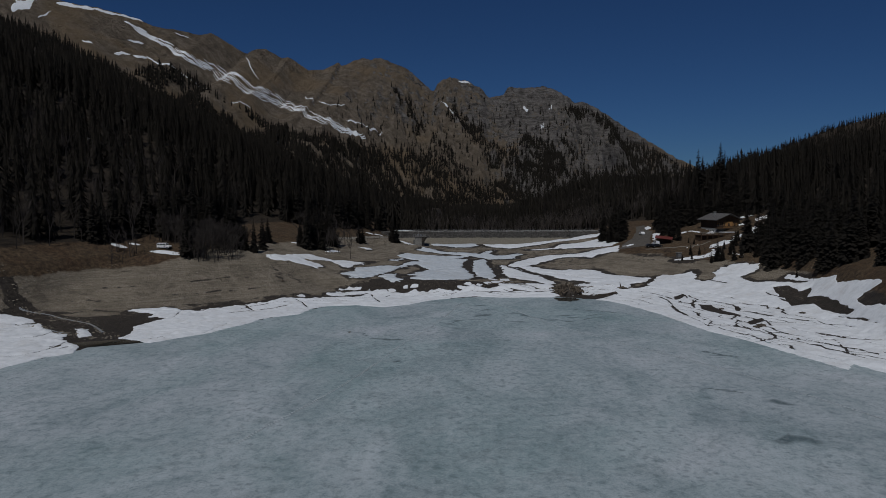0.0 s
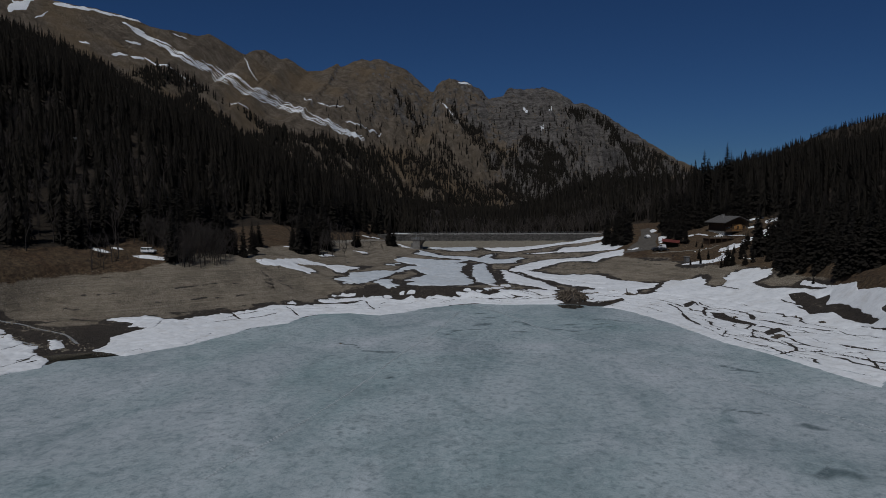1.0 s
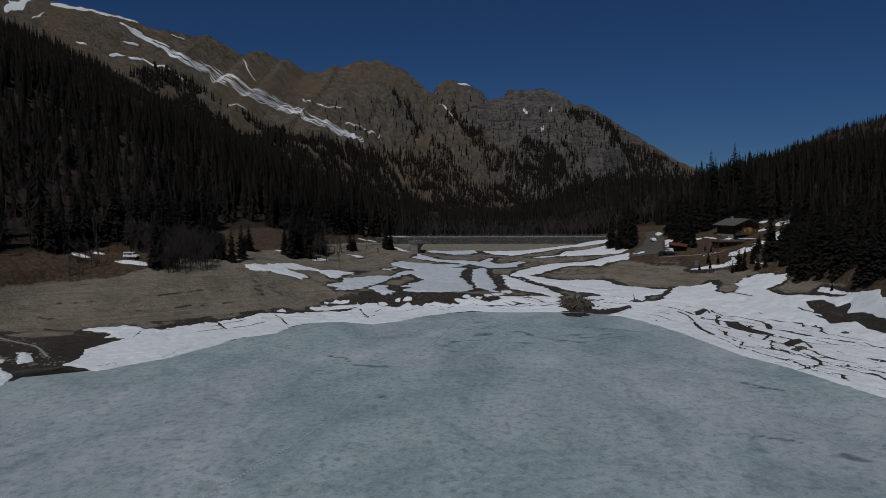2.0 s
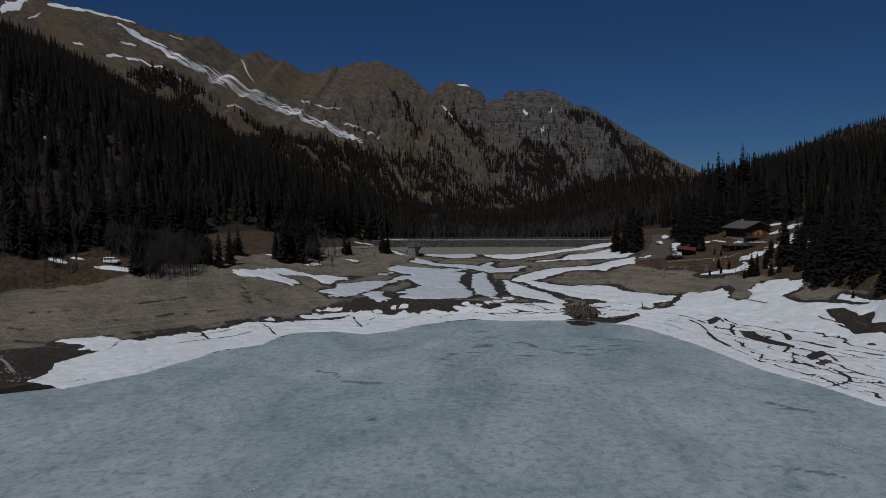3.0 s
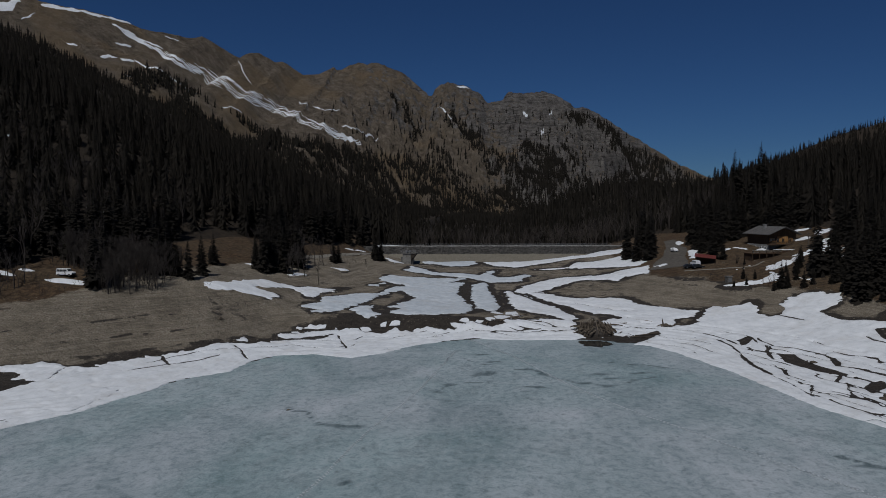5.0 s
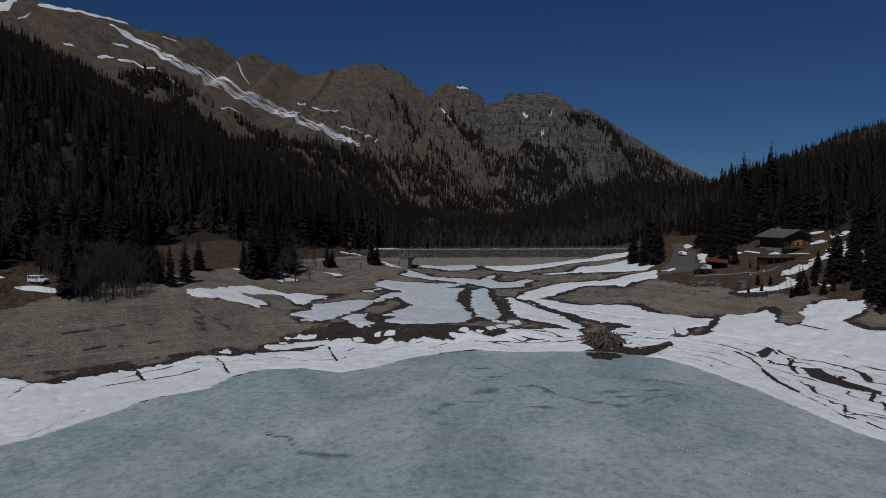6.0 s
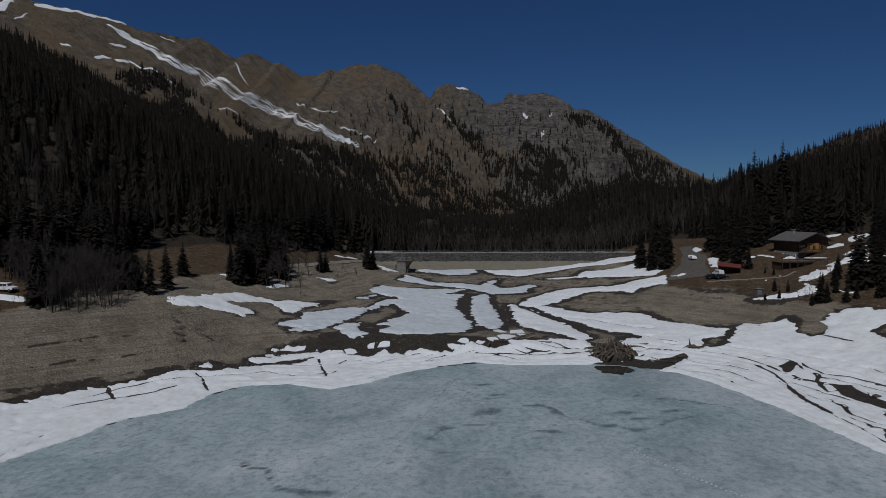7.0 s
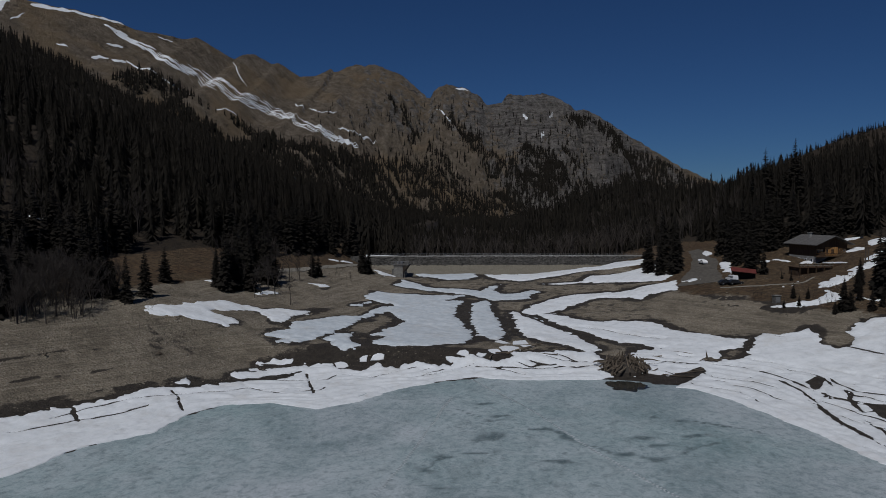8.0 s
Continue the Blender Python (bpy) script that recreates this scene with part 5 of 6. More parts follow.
def sow(name, x, y, size, templates, mat, label, category, rng, sink=0.25):
    z = np.maximum(ground_h(x, y), 0) - sink * size
    vs, fs, n = [], [], 0
    pick = rng.integers(0, len(templates), len(x))
    for k, (tv, tf) in enumerate(templates):
        i = np.flatnonzero(pick == k)
        a = rng.uniform(0, 6.28, len(i))
        c, d, s = np.cos(a)[:, None], np.sin(a)[:, None], size[i][:, None]
        vs.append(np.stack([x[i][:, None] + s * (tv[:, 0] * c - tv[:, 1] * d), y[i][:, None] + s * (tv[:, 0] * d + tv[:, 1] * c), z[i][:, None] + s * tv[:, 2]], -1).reshape(-1, 3))
        fs.append((tf[None] + (n + np.arange(len(i)) * len(tv))[:, None, None]).reshape(-1, tf.shape[1]))
        n += len(i) * len(tv)
    return tagged(new(name, np_mesh(name, np.concatenate(vs), np.concatenate(fs), mat, False)), label, category, kind="stuff")


def build_stones():
    rng = np.random.default_rng(8)
    temp = [stone_template(random.Random(k)) for k in range(8)]

    def zone(count, x0, x1, y0, y1, zlo, zhi, small, large, patchy):
        x, y = rng.uniform(x0, x1, count), rng.uniform(y0, y1, count)
        z = ground_h(x, y)
        k = (z > zlo) & (z < zhi) & (rng.uniform(0, 1, count) < smooth(patchy, patchy + 0.2, vnoise(x / 9, y / 5, 15)) + 0.06)
        x, y = x[k], y[k]
        return x, y, small + (large - small) * rng.power(0.35, len(x))

    for args in ((15000, -130, -45, 175, 290, 0.6, 13, 0.06, 0.3, 0.45), (5000, -130, -45, 175, 300, 1.5, 13, 0.16, 0.5, 0.66), (5500, 40, 120, 230, 330, 1.5, 15, 0.08, 0.4, 0.55), (2500, -50, 40, 255, 290, 1.0, 8, 0.06, 0.26, 0.4)):
        x, y, s = zone(*args)
        sow("stones", x, y, s, temp, PEBBLE, "loose grey-brown stones strewn over the bare lake bed", "stones", rng)
    rr = random.Random(5)
    for line in STREAMS:
        p = np.asarray(line, float)
        for k in range(150):
            i = rr.randrange(len(p) - 1)
            q = p[i] + (p[i + 1] - p[i]) * rr.random()
            if k < 130:
                ob = new("boulder", BOULDERS[k % 6])
                s = rr.uniform(0.16, 0.5)
                x, y = q[0] + rr.gauss(0, 1.2), q[1] + rr.gauss(0, 1.2)
                ob.matrix_world = Matrix.LocRotScale((x, y, max(float(ground_h(x, y)), 0) + 0.1 * s), Euler((0, 0, rr.uniform(0, 6))), (s, s, s))
                tagged(ob, "rounded grey boulder in the stony stream bed", "boulder", "stream boulders")


def boulder_meshes(mat):
    out = []
    for k in range(6):
        vs, fs = stone_template(random.Random(40 + k))
        out.append(np_mesh("boulder", vs, fs, mat, False))
    return out


DARK_ROCK = plain("wet_brown_rock", (0.03, 0.024, 0.018), (0.1, 0.08, 0.058), 1.6, 0.8, 0.6, 0.05)
BOULDERS, DARK_ROCKS = boulder_meshes(PEBBLE), boulder_meshes(DARK_ROCK)
def build_box(x, y):
    z = float(ground_h(x, y))
    cab = empty("utility_cabinet", pose(x, y, z, 0, 0, 15), "small weathered grey utility cabinet standing on the turf", "cabinet")
    bm = bmesh.new()
    box(bm, -0.9, 0.9, -0.7, 0.7, -0.6, 1.9)
    bmesh.ops.bevel(bm, geom=bm.edges[:], offset=0.05, segments=1, affect="EDGES")
    part("body", bm, OLD_CONCRETE, cab)
    bm = bmesh.new()
    v = box(bm, -1.05, 1.05, -0.85, 0.85, 1.9, 2.05)
    part("lid", bm, WEATHERED_AND_LIT, cab)
    bm = bmesh.new()
    box(bm, -0.6, 0.6, -0.73, -0.7, 0.1, 1.6)
    part("door", bm, STEEL, cab)


build_box(80.5, 302.0)
build_dam(), build_intake(), build_chalet(), build_shed(), build_driftwood_pile(), build_stones()
build_pole(113.0, 320.0, 6.6, "tall dark wooden pole with a crossarm beside the terrace")
build_pole(114.6, 321.5, 4.6, "shorter dark wooden pole beside the terrace")
build_car(-107.0, 248.0, -12, WHITE_PAINT, "white long-wheelbase off-road van parked on the lakeside track", True, 4.9)
build_car(78.3, 360.0, 96, WHITE_PAINT, "white hatchback parked on the access road", False, 4.1, 0.06)
build_car(77.2, 327.5, 100, WHITE_PAINT, "white van parked nose out beside the red-roofed shed", True, 4.6)
build_car(74.6, 325.0, 12, BLACK_PAINT, "dark estate car parked beside the red-roofed shed")
build_car(77.0, 323.8, 8, BLACK_PAINT, "dark car parked below the red-roofed shed")
for row in ((10.5, 267, 13, 5.0, 48), (7.5, 264.5, 9, 3.5, 30), (3, 261.5, 6, 3.2, 75), (15, 263.5, 5, 2.6, 160), (-84.3, 236.2, 2.6, 4.0, 155), (-110, 226, 4.2, 3.2, 5),
            (44, 254.5, 7, 3.0, 20), (41, 252, 6, 3.6, 168), (47, 257, 5, 2.4, 30), (38, 266, 6, 3.4, 172), (46, 268, 5, 3.0, 150), (54, 263, 4, 2.8, 40), (-96, 222, 3, 2.4, 12), (-68, 262, 3, 2.5, 80)):
    lying_log(*row)
build_stump(50.5, 262.0, 1.0, 20, "grey uprooted stump with a splintered upright spike")
build_stump(-66.0, 247.0, 0.5, 80, "small dark uprooted stump on the gravel")
drape("road", ((69, 331), (73, 344), (79, 361), (82, 378), (84, 392)), 13, ASPHALT, 0.1, "worn grey gravel lot narrowing to an access road", "road", end=3.5)
drape("track", ((-78, 318), (-68, 336), (-58, 366), (-51, 392), (-46, 409)), 3.0, TRACK, 0.2, "pale gravel track along the shore to the dam", "track")
drape("footpath", ((72, 322), (84, 318), (92, 314), (98, 318)), 0.9, TRACK, 0.12, "narrow trodden path over the grass", "path")
a = np.linspace(0, 2 * np.pi, 40, endpoint=False)
rim = 1 + 0.55 * fbm(1.6 * np.cos(a) + 4, 1.6 * np.sin(a), 191, 4, 0.65)
pool = np.stack([29.3 + 3.9 * rim * np.cos(a), 244.6 + 4.2 * rim * np.sin(a), 0 * a + 0.11], -1)
pool = np.concatenate([pool, [(29.3, 244.6, 0.11)]])
tagged(new("meltwater_pool", np_mesh("meltwater_pool", pool, np.array([(k, (k + 1) % 40, 40) for k in range(40)]), OPEN_WATER)), "dark open meltwater in front of the driftwood", "water", kind="structure")
drape("meltwater_pool", ((-97, 162.5), (-91, 166), (-86, 168.5), (-80, 172), (-76, 176)), 6.5, OPEN_WATER, 0.1, "dark open water at the stream mouth", "water")


def round_snow(x, y, rx, ry, turn, label):
    """A small sheet of snow with a ragged rim, draped on the slope."""
    rings, around = 7, 26
    a = np.linspace(0, 2 * np.pi, around, endpoint=False)
    r = np.linspace(0.02, 1, rings)[:, None] * (1 + 0.4 * fbm(2 * np.cos(a) + x, 2 * np.sin(a) + y, 181, 3))[None]
    c, s = math.cos(radians(turn)), math.sin(radians(turn))
    u, v = rx * r * np.cos(a), ry * r * np.sin(a)
    px, py = x + c * u - s * v, y + s * u + c * v
    z = ground_h(px, py) + 0.35 * (1 - np.linspace(0, 1, rings)[:, None] ** 4) - 0.05
    i = np.arange(rings * around).reshape(rings, around)
    j = np.roll(i, -1, 1)
    faces = np.stack([i[:-1], j[:-1], j[1:], i[1:]], -1).reshape(-1, 4)
    me = np_mesh("snow_patch", np.stack([px, py, z], -1).reshape(-1, 3), faces, SNOW)
    tagged(new("snow_patch", me), label, "snow", "snow patches in the forest")


for row in ((-105, 244.5, 5.5, 1.6, 5), (-120, 242, 3, 1.2, 0), (-117, 247, 2, 0.9, 20), (-135, 317, 3.5, 1.2, 30), (-129, 289, 3, 1.5, 10), (-200, 372, 3, 2, 0), (-133, 329, 2.5, 1, 0), (-145, 375, 4, 2, 40),
            (-75, 305, 3, 0.8, 20), (-58, 392, 3, 1.2, 60), (-54, 398, 4, 1.5, 60), (-66, 420, 4, 2, 0), (-90, 520, 5, 2, 0)):
    round_snow(*row, "small patch of old snow on the forest floor")
for row in ((119, 338, 3.2, 2.0, 0), (132, 364, 5, 3.5, 10), (124, 351, 3.0, 1.8, -20), (128, 342, 5, 2.5, 30), (85, 378, 1.6, 5, -10), (80, 368, 1.2, 3, 0), (116, 529, 3, 6, 0), (119, 518, 3, 6, 0), (123, 504, 3, 7, 0), (128, 330, 5, 2, 20), (120, 315, 4, 1.6, 30), (117, 305, 3, 1.4, 0)):
    round_snow(*row, "patch of old snow on the slope by the chalet")


FOAM = plain("running_water", (0.03, 0.035, 0.035), (0.5, 0.52, 0.53), 2.6, 0.35, 0.5, 0.05, stretch=(1, 1, 1))
for line in STREAMS:
    drape("stream", line[1:-1], 0.7, FOAM, 0.12, "shallow stream of foaming meltwater between stones", "water", step=0.8)
for x, y, k in ((73, 194, 1.6), (71.5, 193, 1.1), (72, 222, 0.9), (88, 205, 1.2), (86, 216, 0.8)):
    ob = new("boulder", DARK_ROCKS[int(x + y) % 6])
    ob.matrix_world = Matrix.LocRotScale((x, y, max(float(ground_h(x, y)), 0) + 0.2 * k), Euler((0, 0, x)), (k, k, k))
    tagged(ob, "brown boulder showing through a gap in the snow", "boulder", "boulders on the shore")


def ice_floe(x, y, size, turn, rng):
    """A broken slab of snow-covered ice with a chipped, rounded rim."""
    n = rng.randrange(4, 8)
    bm = bmesh.new()
    rings = []
    ang = sorted(6.283 * (k + rng.uniform(-0.3, 0.3)) / n for k in range(n))
    rad = [size * rng.uniform(0.6, 1.3) for k in range(n)]
    for grow, up in ((0.98, -0.3), (1.0, 0.05), (0.95, 0.13)):
        rings.append([bm.verts.new((grow * r * math.cos(a) * 1.25, grow * r * math.sin(a), up)) for a, r in zip(ang, rad)])
    for a, b in zip(rings, rings[1:]):
        for k in range(n):
            bm.faces.new((a[k], a[(k + 1) % n], b[(k + 1) % n], b[k]))
    bm.faces.new(rings[-1])
    me = bpy.data.meshes.new("ice_floe")
    bm.to_mesh(me)
    bm.free()
    me.materials.append(SNOW)
    ob = new("ice_floe", me)
    z = max(float(ground_h(x, y)), 0.0)
    dx, dy = float(ground_h(x + 1, y) - ground_h(x - 1, y)) / 2, float(ground_h(x, y + 1) - ground_h(x, y - 1)) / 2
    tilt = Vector((-dx, -dy, 1)).to_track_quat("Z", "Y").to_matrix().to_4x4()
    ob.matrix_world = Matrix.Translation((x, y, z + 0.05)) @ tilt @ Matrix.Rotation(radians(turn), 4, "Z") @ Matrix.Rotation(rng.gauss(0, 0.05), 4, "X")
    tagged(ob, "broken slab of white snow-covered ice on dark mud", "ice floe", "broken ice floes behind the shelf")


def build_floes():
    rng = random.Random(77)
    for cx, cy, sx, sy, count, small, large in ((9.0, 271.0, 3.5, 4.0, 7, 1.3, 2.6), (6.0, 263.5, 3.0, 1.6, 4, 1.2, 2.2), (-3.0, 260.4, 4.0, 0.9, 4, 0.8, 1.6), (-33.5, 256.8, 4.5, 1.0, 4, 1.0, 1.8),
                                                (-24.0, 259.6, 2.0, 0.8, 2, 1.0, 1.6), (0.5, 287.0, 1.2, 6.0, 5, 0.5, 1.0), (-47.0, 252.5, 4.0, 2.0, 3, 0.7, 1.2)):
        kept = []
        for k in range(count * 12):
            x, y, s = cx + rng.uniform(-sx, sx), cy + rng.uniform(-sy, sy), rng.uniform(small, large)
            if len(kept) < count and all(math.hypot((x - a) / 1.2, y - b) > 0.93 * (s + c) for a, b, c in kept):
                kept.append((x, y, s))
                ice_floe(x, y, s, rng.uniform(-25, 25), rng)


build_floes()

# ---- forest ----
def cone_tree(rng, whorls, arms):
    """A ragged conifer of unit height: a dark core cone and whorls of drooping, uneven boughs."""
    verts, tris = [(0, 0, 0.98)], []
    for k in range(5):
        verts.append((0.055 * math.cos(1.2566 * k), 0.055 * math.sin(1.2566 * k), 0.03))
    tris += [(0, 1 + k, 1 + (k + 1) % 5) for k in range(5)]
    lean = rng.normal(0, 0.012, 2)
    for k in range(whorls):
        z = 0.97 - 0.92 * float(np.clip((k + rng.uniform(-0.3, 0.3)) / (whorls - 1), 0, 1)) if k else 0.97
        reach = (0.014 + 0.175 * (1 - z) ** 0.85) * rng.uniform(0.75, 1.2)
        turn = rng.uniform(0, 6.28)
        for j in range(arms):
            a = turn + 6.2832 * (j + rng.uniform(-0.3, 0.3)) / arms
            r = reach * rng.uniform(0.6, 1.25)
            half = 2.6 / arms * rng.uniform(0.6, 1.1)
            base = len(verts)
            lift = 0.55 / whorls + 0.12 * r
            verts.append((lean[0] * z, lean[1] * z, min(z + lift + 0.03, 1.0)))
            verts.append((r * math.cos(a), r * math.sin(a), z - 0.25 * r - 0.3 / whorls))
            verts.append((0.55 * r * math.cos(a + half), 0.55 * r * math.sin(a + half), z - rng.uniform(0.0, 0.6) / whorls))
            tris.append((base, base + 1, base + 2))
    return np.array(verts), np.array(tris)


def plant(name, spots, variants, mat, label, category, rng):
    """Many trees of unit templates at rows of x, y, z, height, as one body of forest."""
    vs, fs, tones, n = [], [], [], 0
    pick = rng.integers(0, len(variants), len(spots))
    for k, (tv, tf) in enumerate(variants):
        s = spots[pick == k]
        if not len(s):
            continue
        a = rng.uniform(0, 6.28, len(s))
        c, d = np.cos(a)[:, None], np.sin(a)[:, None]
        wide = (s[:, 3] * rng.uniform(0.8, 1.2, len(s)))[:, None]
        x = s[:, 0:1] + wide * (tv[:, 0] * c - tv[:, 1] * d)
        y = s[:, 1:2] + wide * (tv[:, 0] * d + tv[:, 1] * c)
        z = s[:, 2:3] + s[:, 3:4] * tv[:, 2]
        vs.append(np.stack([x, y, z], -1).reshape(-1, 3))
        fs.append((tf[None] + (n + np.arange(len(s)) * len(tv))[:, None, None]).reshape(-1, tf.shape[1]))
        n += len(s) * len(tv)
        tones.append(np.repeat(rng.uniform(0, 1, len(s)) ** 2, len(tv)))
    ob = new(name, np_mesh(name, np.concatenate(vs), np.concatenate(fs), mat, False))
    set_attr(ob.data, "tone", np.concatenate(tones))
    return tagged(ob, label, category, kind="stuff")


def scatter(rng, count, x0, x1, y0, y1, keep):
    x, y = rng.uniform(x0, x1, count), rng.uniform(y0, y1, count)
    k = keep(x, y)
    return x[k], y[k]


# tree belts on the far slopes: half width, density, plan line
TREE_BELTS = (
    (26, 0.9, (-736, 1626), (-721, 1676), (-709, 1737), (-688, 1782)),
    (14, 0.6, (-281, 2414), (-256, 2349)),
    (18, 0.6, (-228, 2414), (-213, 2349), (-187, 2354), (-176, 2324)),
    (26, 0.75, (-84, 2420), (-30, 2401), (5, 2334), (39, 2312), (80, 2261)),
    (46, 1.0, (155, 2376), (198, 2370), (221, 2255), (233, 2204)),
    (24, 0.9, (319, 2655), (388, 2725), (426, 2713), (451, 2684), (480, 2681)),
    (44, 1.0, (486, 2608), (555, 2663), (613, 2662), (674, 2670)),
    (30, 0.7, (89, 2268), (137, 2227), (181, 2172)),
    (16, 0.6, (277, 2457), (296, 2318)),
    (20, 0.5, (-129, 2261), (-93, 2202), (-51, 2140)),
)
# lower edge of the open slope, and strips of bare scree below it: half width and plan line
WOOD_EDGE = ((-659, 1760), (-587, 1763), (-546, 1845), (-463, 1792), (-412, 1805), (-351, 1907), (-299, 2035), (-232, 2114), (-169, 2116), (-88, 2067), (-11, 2103))
SCREE = (
    (16, (-451, 1747), (-408, 1729), (-368, 1725)),
    (14, (-241, 2061), (-209, 2049), (-182, 2046)),
    (12, (-165, 2067), (-135, 1971), (-119, 1945)),
    (10, (5, 2132), (44, 2114), (66, 2080)),
    (9, (-116, 2030), (-92, 1998)),
    (9, (52, 2153), (90, 2107)),
    (42, (-625, 1721), (-578, 1736), (-539, 1774)),
    (12, (-381, 1784), (-345, 1806), (-326, 1846)),
)


def build_forest():
    rng = np.random.default_rng(4)
    mid = [cone_tree(rng, 19, 6) for _ in range(9)]
    far = [cone_tree(rng, 7, 4) for _ in range(7)]
    tiny = [cone_tree(rng, 3, 4) for _ in range(5)]
    broad = [(v * (1.25, 1.25, 1.0), f) for v, f in tiny]

    def left(x, y):
        dl = left_toe(y) - x
        return (dl > 5) & ~((dl < 13) & (y < 236)) & (rng.uniform(0, 1, len(x)) < smooth(2, 20, dl) * (0.55 + 0.6 * vnoise(x / 45, y / 45, 9))) & ~((x > -104) & (y > 280) & (y < 345)) & ~((x > -122) & (y > 222) & (y < 258))

    def right(x, y):
        dr = x - right_toe(y)
        return (dr > 6) & (rng.uniform(0, 1, len(x)) < smooth(2, 18, dr)) & ~((y > 296) & (y < 356) & (x < 122)) & ~((y > 320) & (np.abs(x - np.interp(y, (333, 362, 385, 440), (70, 79, 83, 90))) < 7))

    for name, fn, x0, x1, y0, y1, count, variants in (
            ("forest_left_near", left, -420, -40, 130, 520, 3600, mid), ("forest_left_far", left, -1150, 40, 520, 1500, 18500, far),
            ("forest_right_near", right, 40, 330, 150, 520, 2700, mid), ("forest_right_mid", right, 40, 480, 520, 700, 2000, far), ("forest_right_far", right, 30, 1500, 700, 1900, 18000, far)):
        x, y = scatter(rng, count, x0, x1, y0, y1, fn)
        z = ground_h(x, y) - 0.5
        k = (z > -40) & (np.abs(x - 0.05 * y) < 0.75 * y + 120)
        x, y, z = x[k], y[k], z[k]
        h = (rng.normal(17 if x0 < 0 else 14.5, 4, len(x)).clip(7, 27) if y1 < 600 else rng.normal(14, 3, len(x)).clip(7, 21))
        plant("forest", np.stack([x, y, z, h], -1), variants, NEEDLES, "dense dark spruce forest on the valley side", "forest", rng)
    x, y = scatter(rng, 1500, -60, 140, 440, 720, lambda x, y: ground_h(x, y) < 30)
    plant("forest", np.stack([x, y, ground_h(x, y), rng.normal(17, 4, len(x)).clip(8, 26)], -1), far, NEEDLES, "dark spruce wood below the dam", "forest", rng)

    x, y = scatter(rng, 5200, -260, 420, 1250, 2350, lambda x, y: land_h(x, y) < 70)
    plant("forest", np.stack([x, y, land_h(x, y) - 0.5, rng.normal(16, 4, len(x)).clip(8, 24)], -1), tiny, NEEDLES, "dark spruce forest filling the valley floor", "forest", rng)

    def alpine(x, y):
        v = crest_line(x) - y
        z = mountain_h(x, y)
        d = 1.0 * smooth(200, 90, z) * smooth(0.42, 0.6, vnoise((x - 0.5 * y) / 60, y / 170, 77)) + 0.25 * smooth(100, 30, z)
        edge = sorted(WOOD_EDGE)
        below = np.interp(x, [p[0] for p in edge], [p[1] for p in edge]) - y + 25 * fbm(x / 50, y / 50, 76, 3)
        d = np.maximum(d, 0.95 * smooth(-5, 30, below) * smooth(edge[-1][0] + 60, edge[-1][0], x) * smooth(edge[0][0] - 40, edge[0][0], x))
        for wide, *line in SCREE:
            d = d * smooth(wide * 0.5, wide * 1.2, near_line(x, y, line)[0] + 8 * fbm(x / 20, y / 20, 75, 2))
        for wide, thick, *line in TREE_BELTS:
            near, _ = near_line(x + 18 * fbm(x / 40, y / 40, 78, 2), y, line)
            d = np.maximum(d, thick * smooth(wide, wide * 0.4, near))
        d = d + 0.03 * smooth(400, 280, z) * smooth(-500, -200, x)
        return (v > 30) & (z > -10) & (rng.uniform(0, 1, len(x)) < d * (0.35 + 0.9 * vnoise(x / 25, y / 40, 79)))
    x, y = scatter(rng, 160000, -900, 900, 1250, 2740, alpine)
    plant("forest", np.stack([x, y, mountain_h(x, y) - 1, rng.normal(18, 5, len(x)).clip(8, 28)], -1), broad, NEEDLES, "scattered dark spruces climbing the rocky mountainside", "forest", rng)


def spruce_meshes(seed):
    """Trunk and crown of a single spruce of unit height, built branch by branch."""
    rng = random.Random(seed)
    bm = bmesh.new()
    beam(bm, (0, 0, -0.03), (0, 0, 0.97), 0.014, 0.002, 7)
    trunk = bpy.data.meshes.new("trunk")
    bm.to_mesh(trunk)
    bm.free()
    trunk.materials.append(BARK)
    verts, faces = [], []
    z = 0.04
    while z < 0.985:
        f = 1 - z
        reach = (0.01 + 0.185 * f**0.85) * rng.uniform(0.8, 1.12)
        count = 5 + int(8 * f)
        turn = rng.uniform(0, 6.28)
        for k in range(count):
            a = turn + 6.28 * k / count + rng.gauss(0, 0.2)
            r = reach * rng.uniform(0.6, 1.2)
            drop = r * (0.2 + 0.3 * f)
            w = 0.17 * r + 0.004
            c, q = math.cos(a), math.sin(a)
            b = len(verts)
            z0 = z + rng.gauss(0, 0.008)
            # spine points, drooping side sprays and a hanging fringe
            for t, side, dz in ((0.0, 0, 0.12), (0.55, 0, -0.25), (1.0, 0, -0.8), (0.35, 1, -0.55), (0.72, 1.0, -0.95), (0.35, -1, -0.55), (0.72, -1.0, -0.95), (0.6, 0.15, -1.3)):
                verts.append((c * r * t - q * w * side, q * r * t + c * w * side, z0 + drop * dz))
            faces += [(b, b + 1, b + 3), (b + 1, b + 4, b + 3), (b + 1, b + 2, b + 4), (b, b + 5, b + 1), (b + 1, b + 5, b + 6), (b + 1, b + 6, b + 2), (b + 3, b + 1, b + 7)]
        z += 0.024 + 0.02 * f
    return trunk, np_mesh("crown", np.array(verts), np.array(faces), NEEDLES, False)


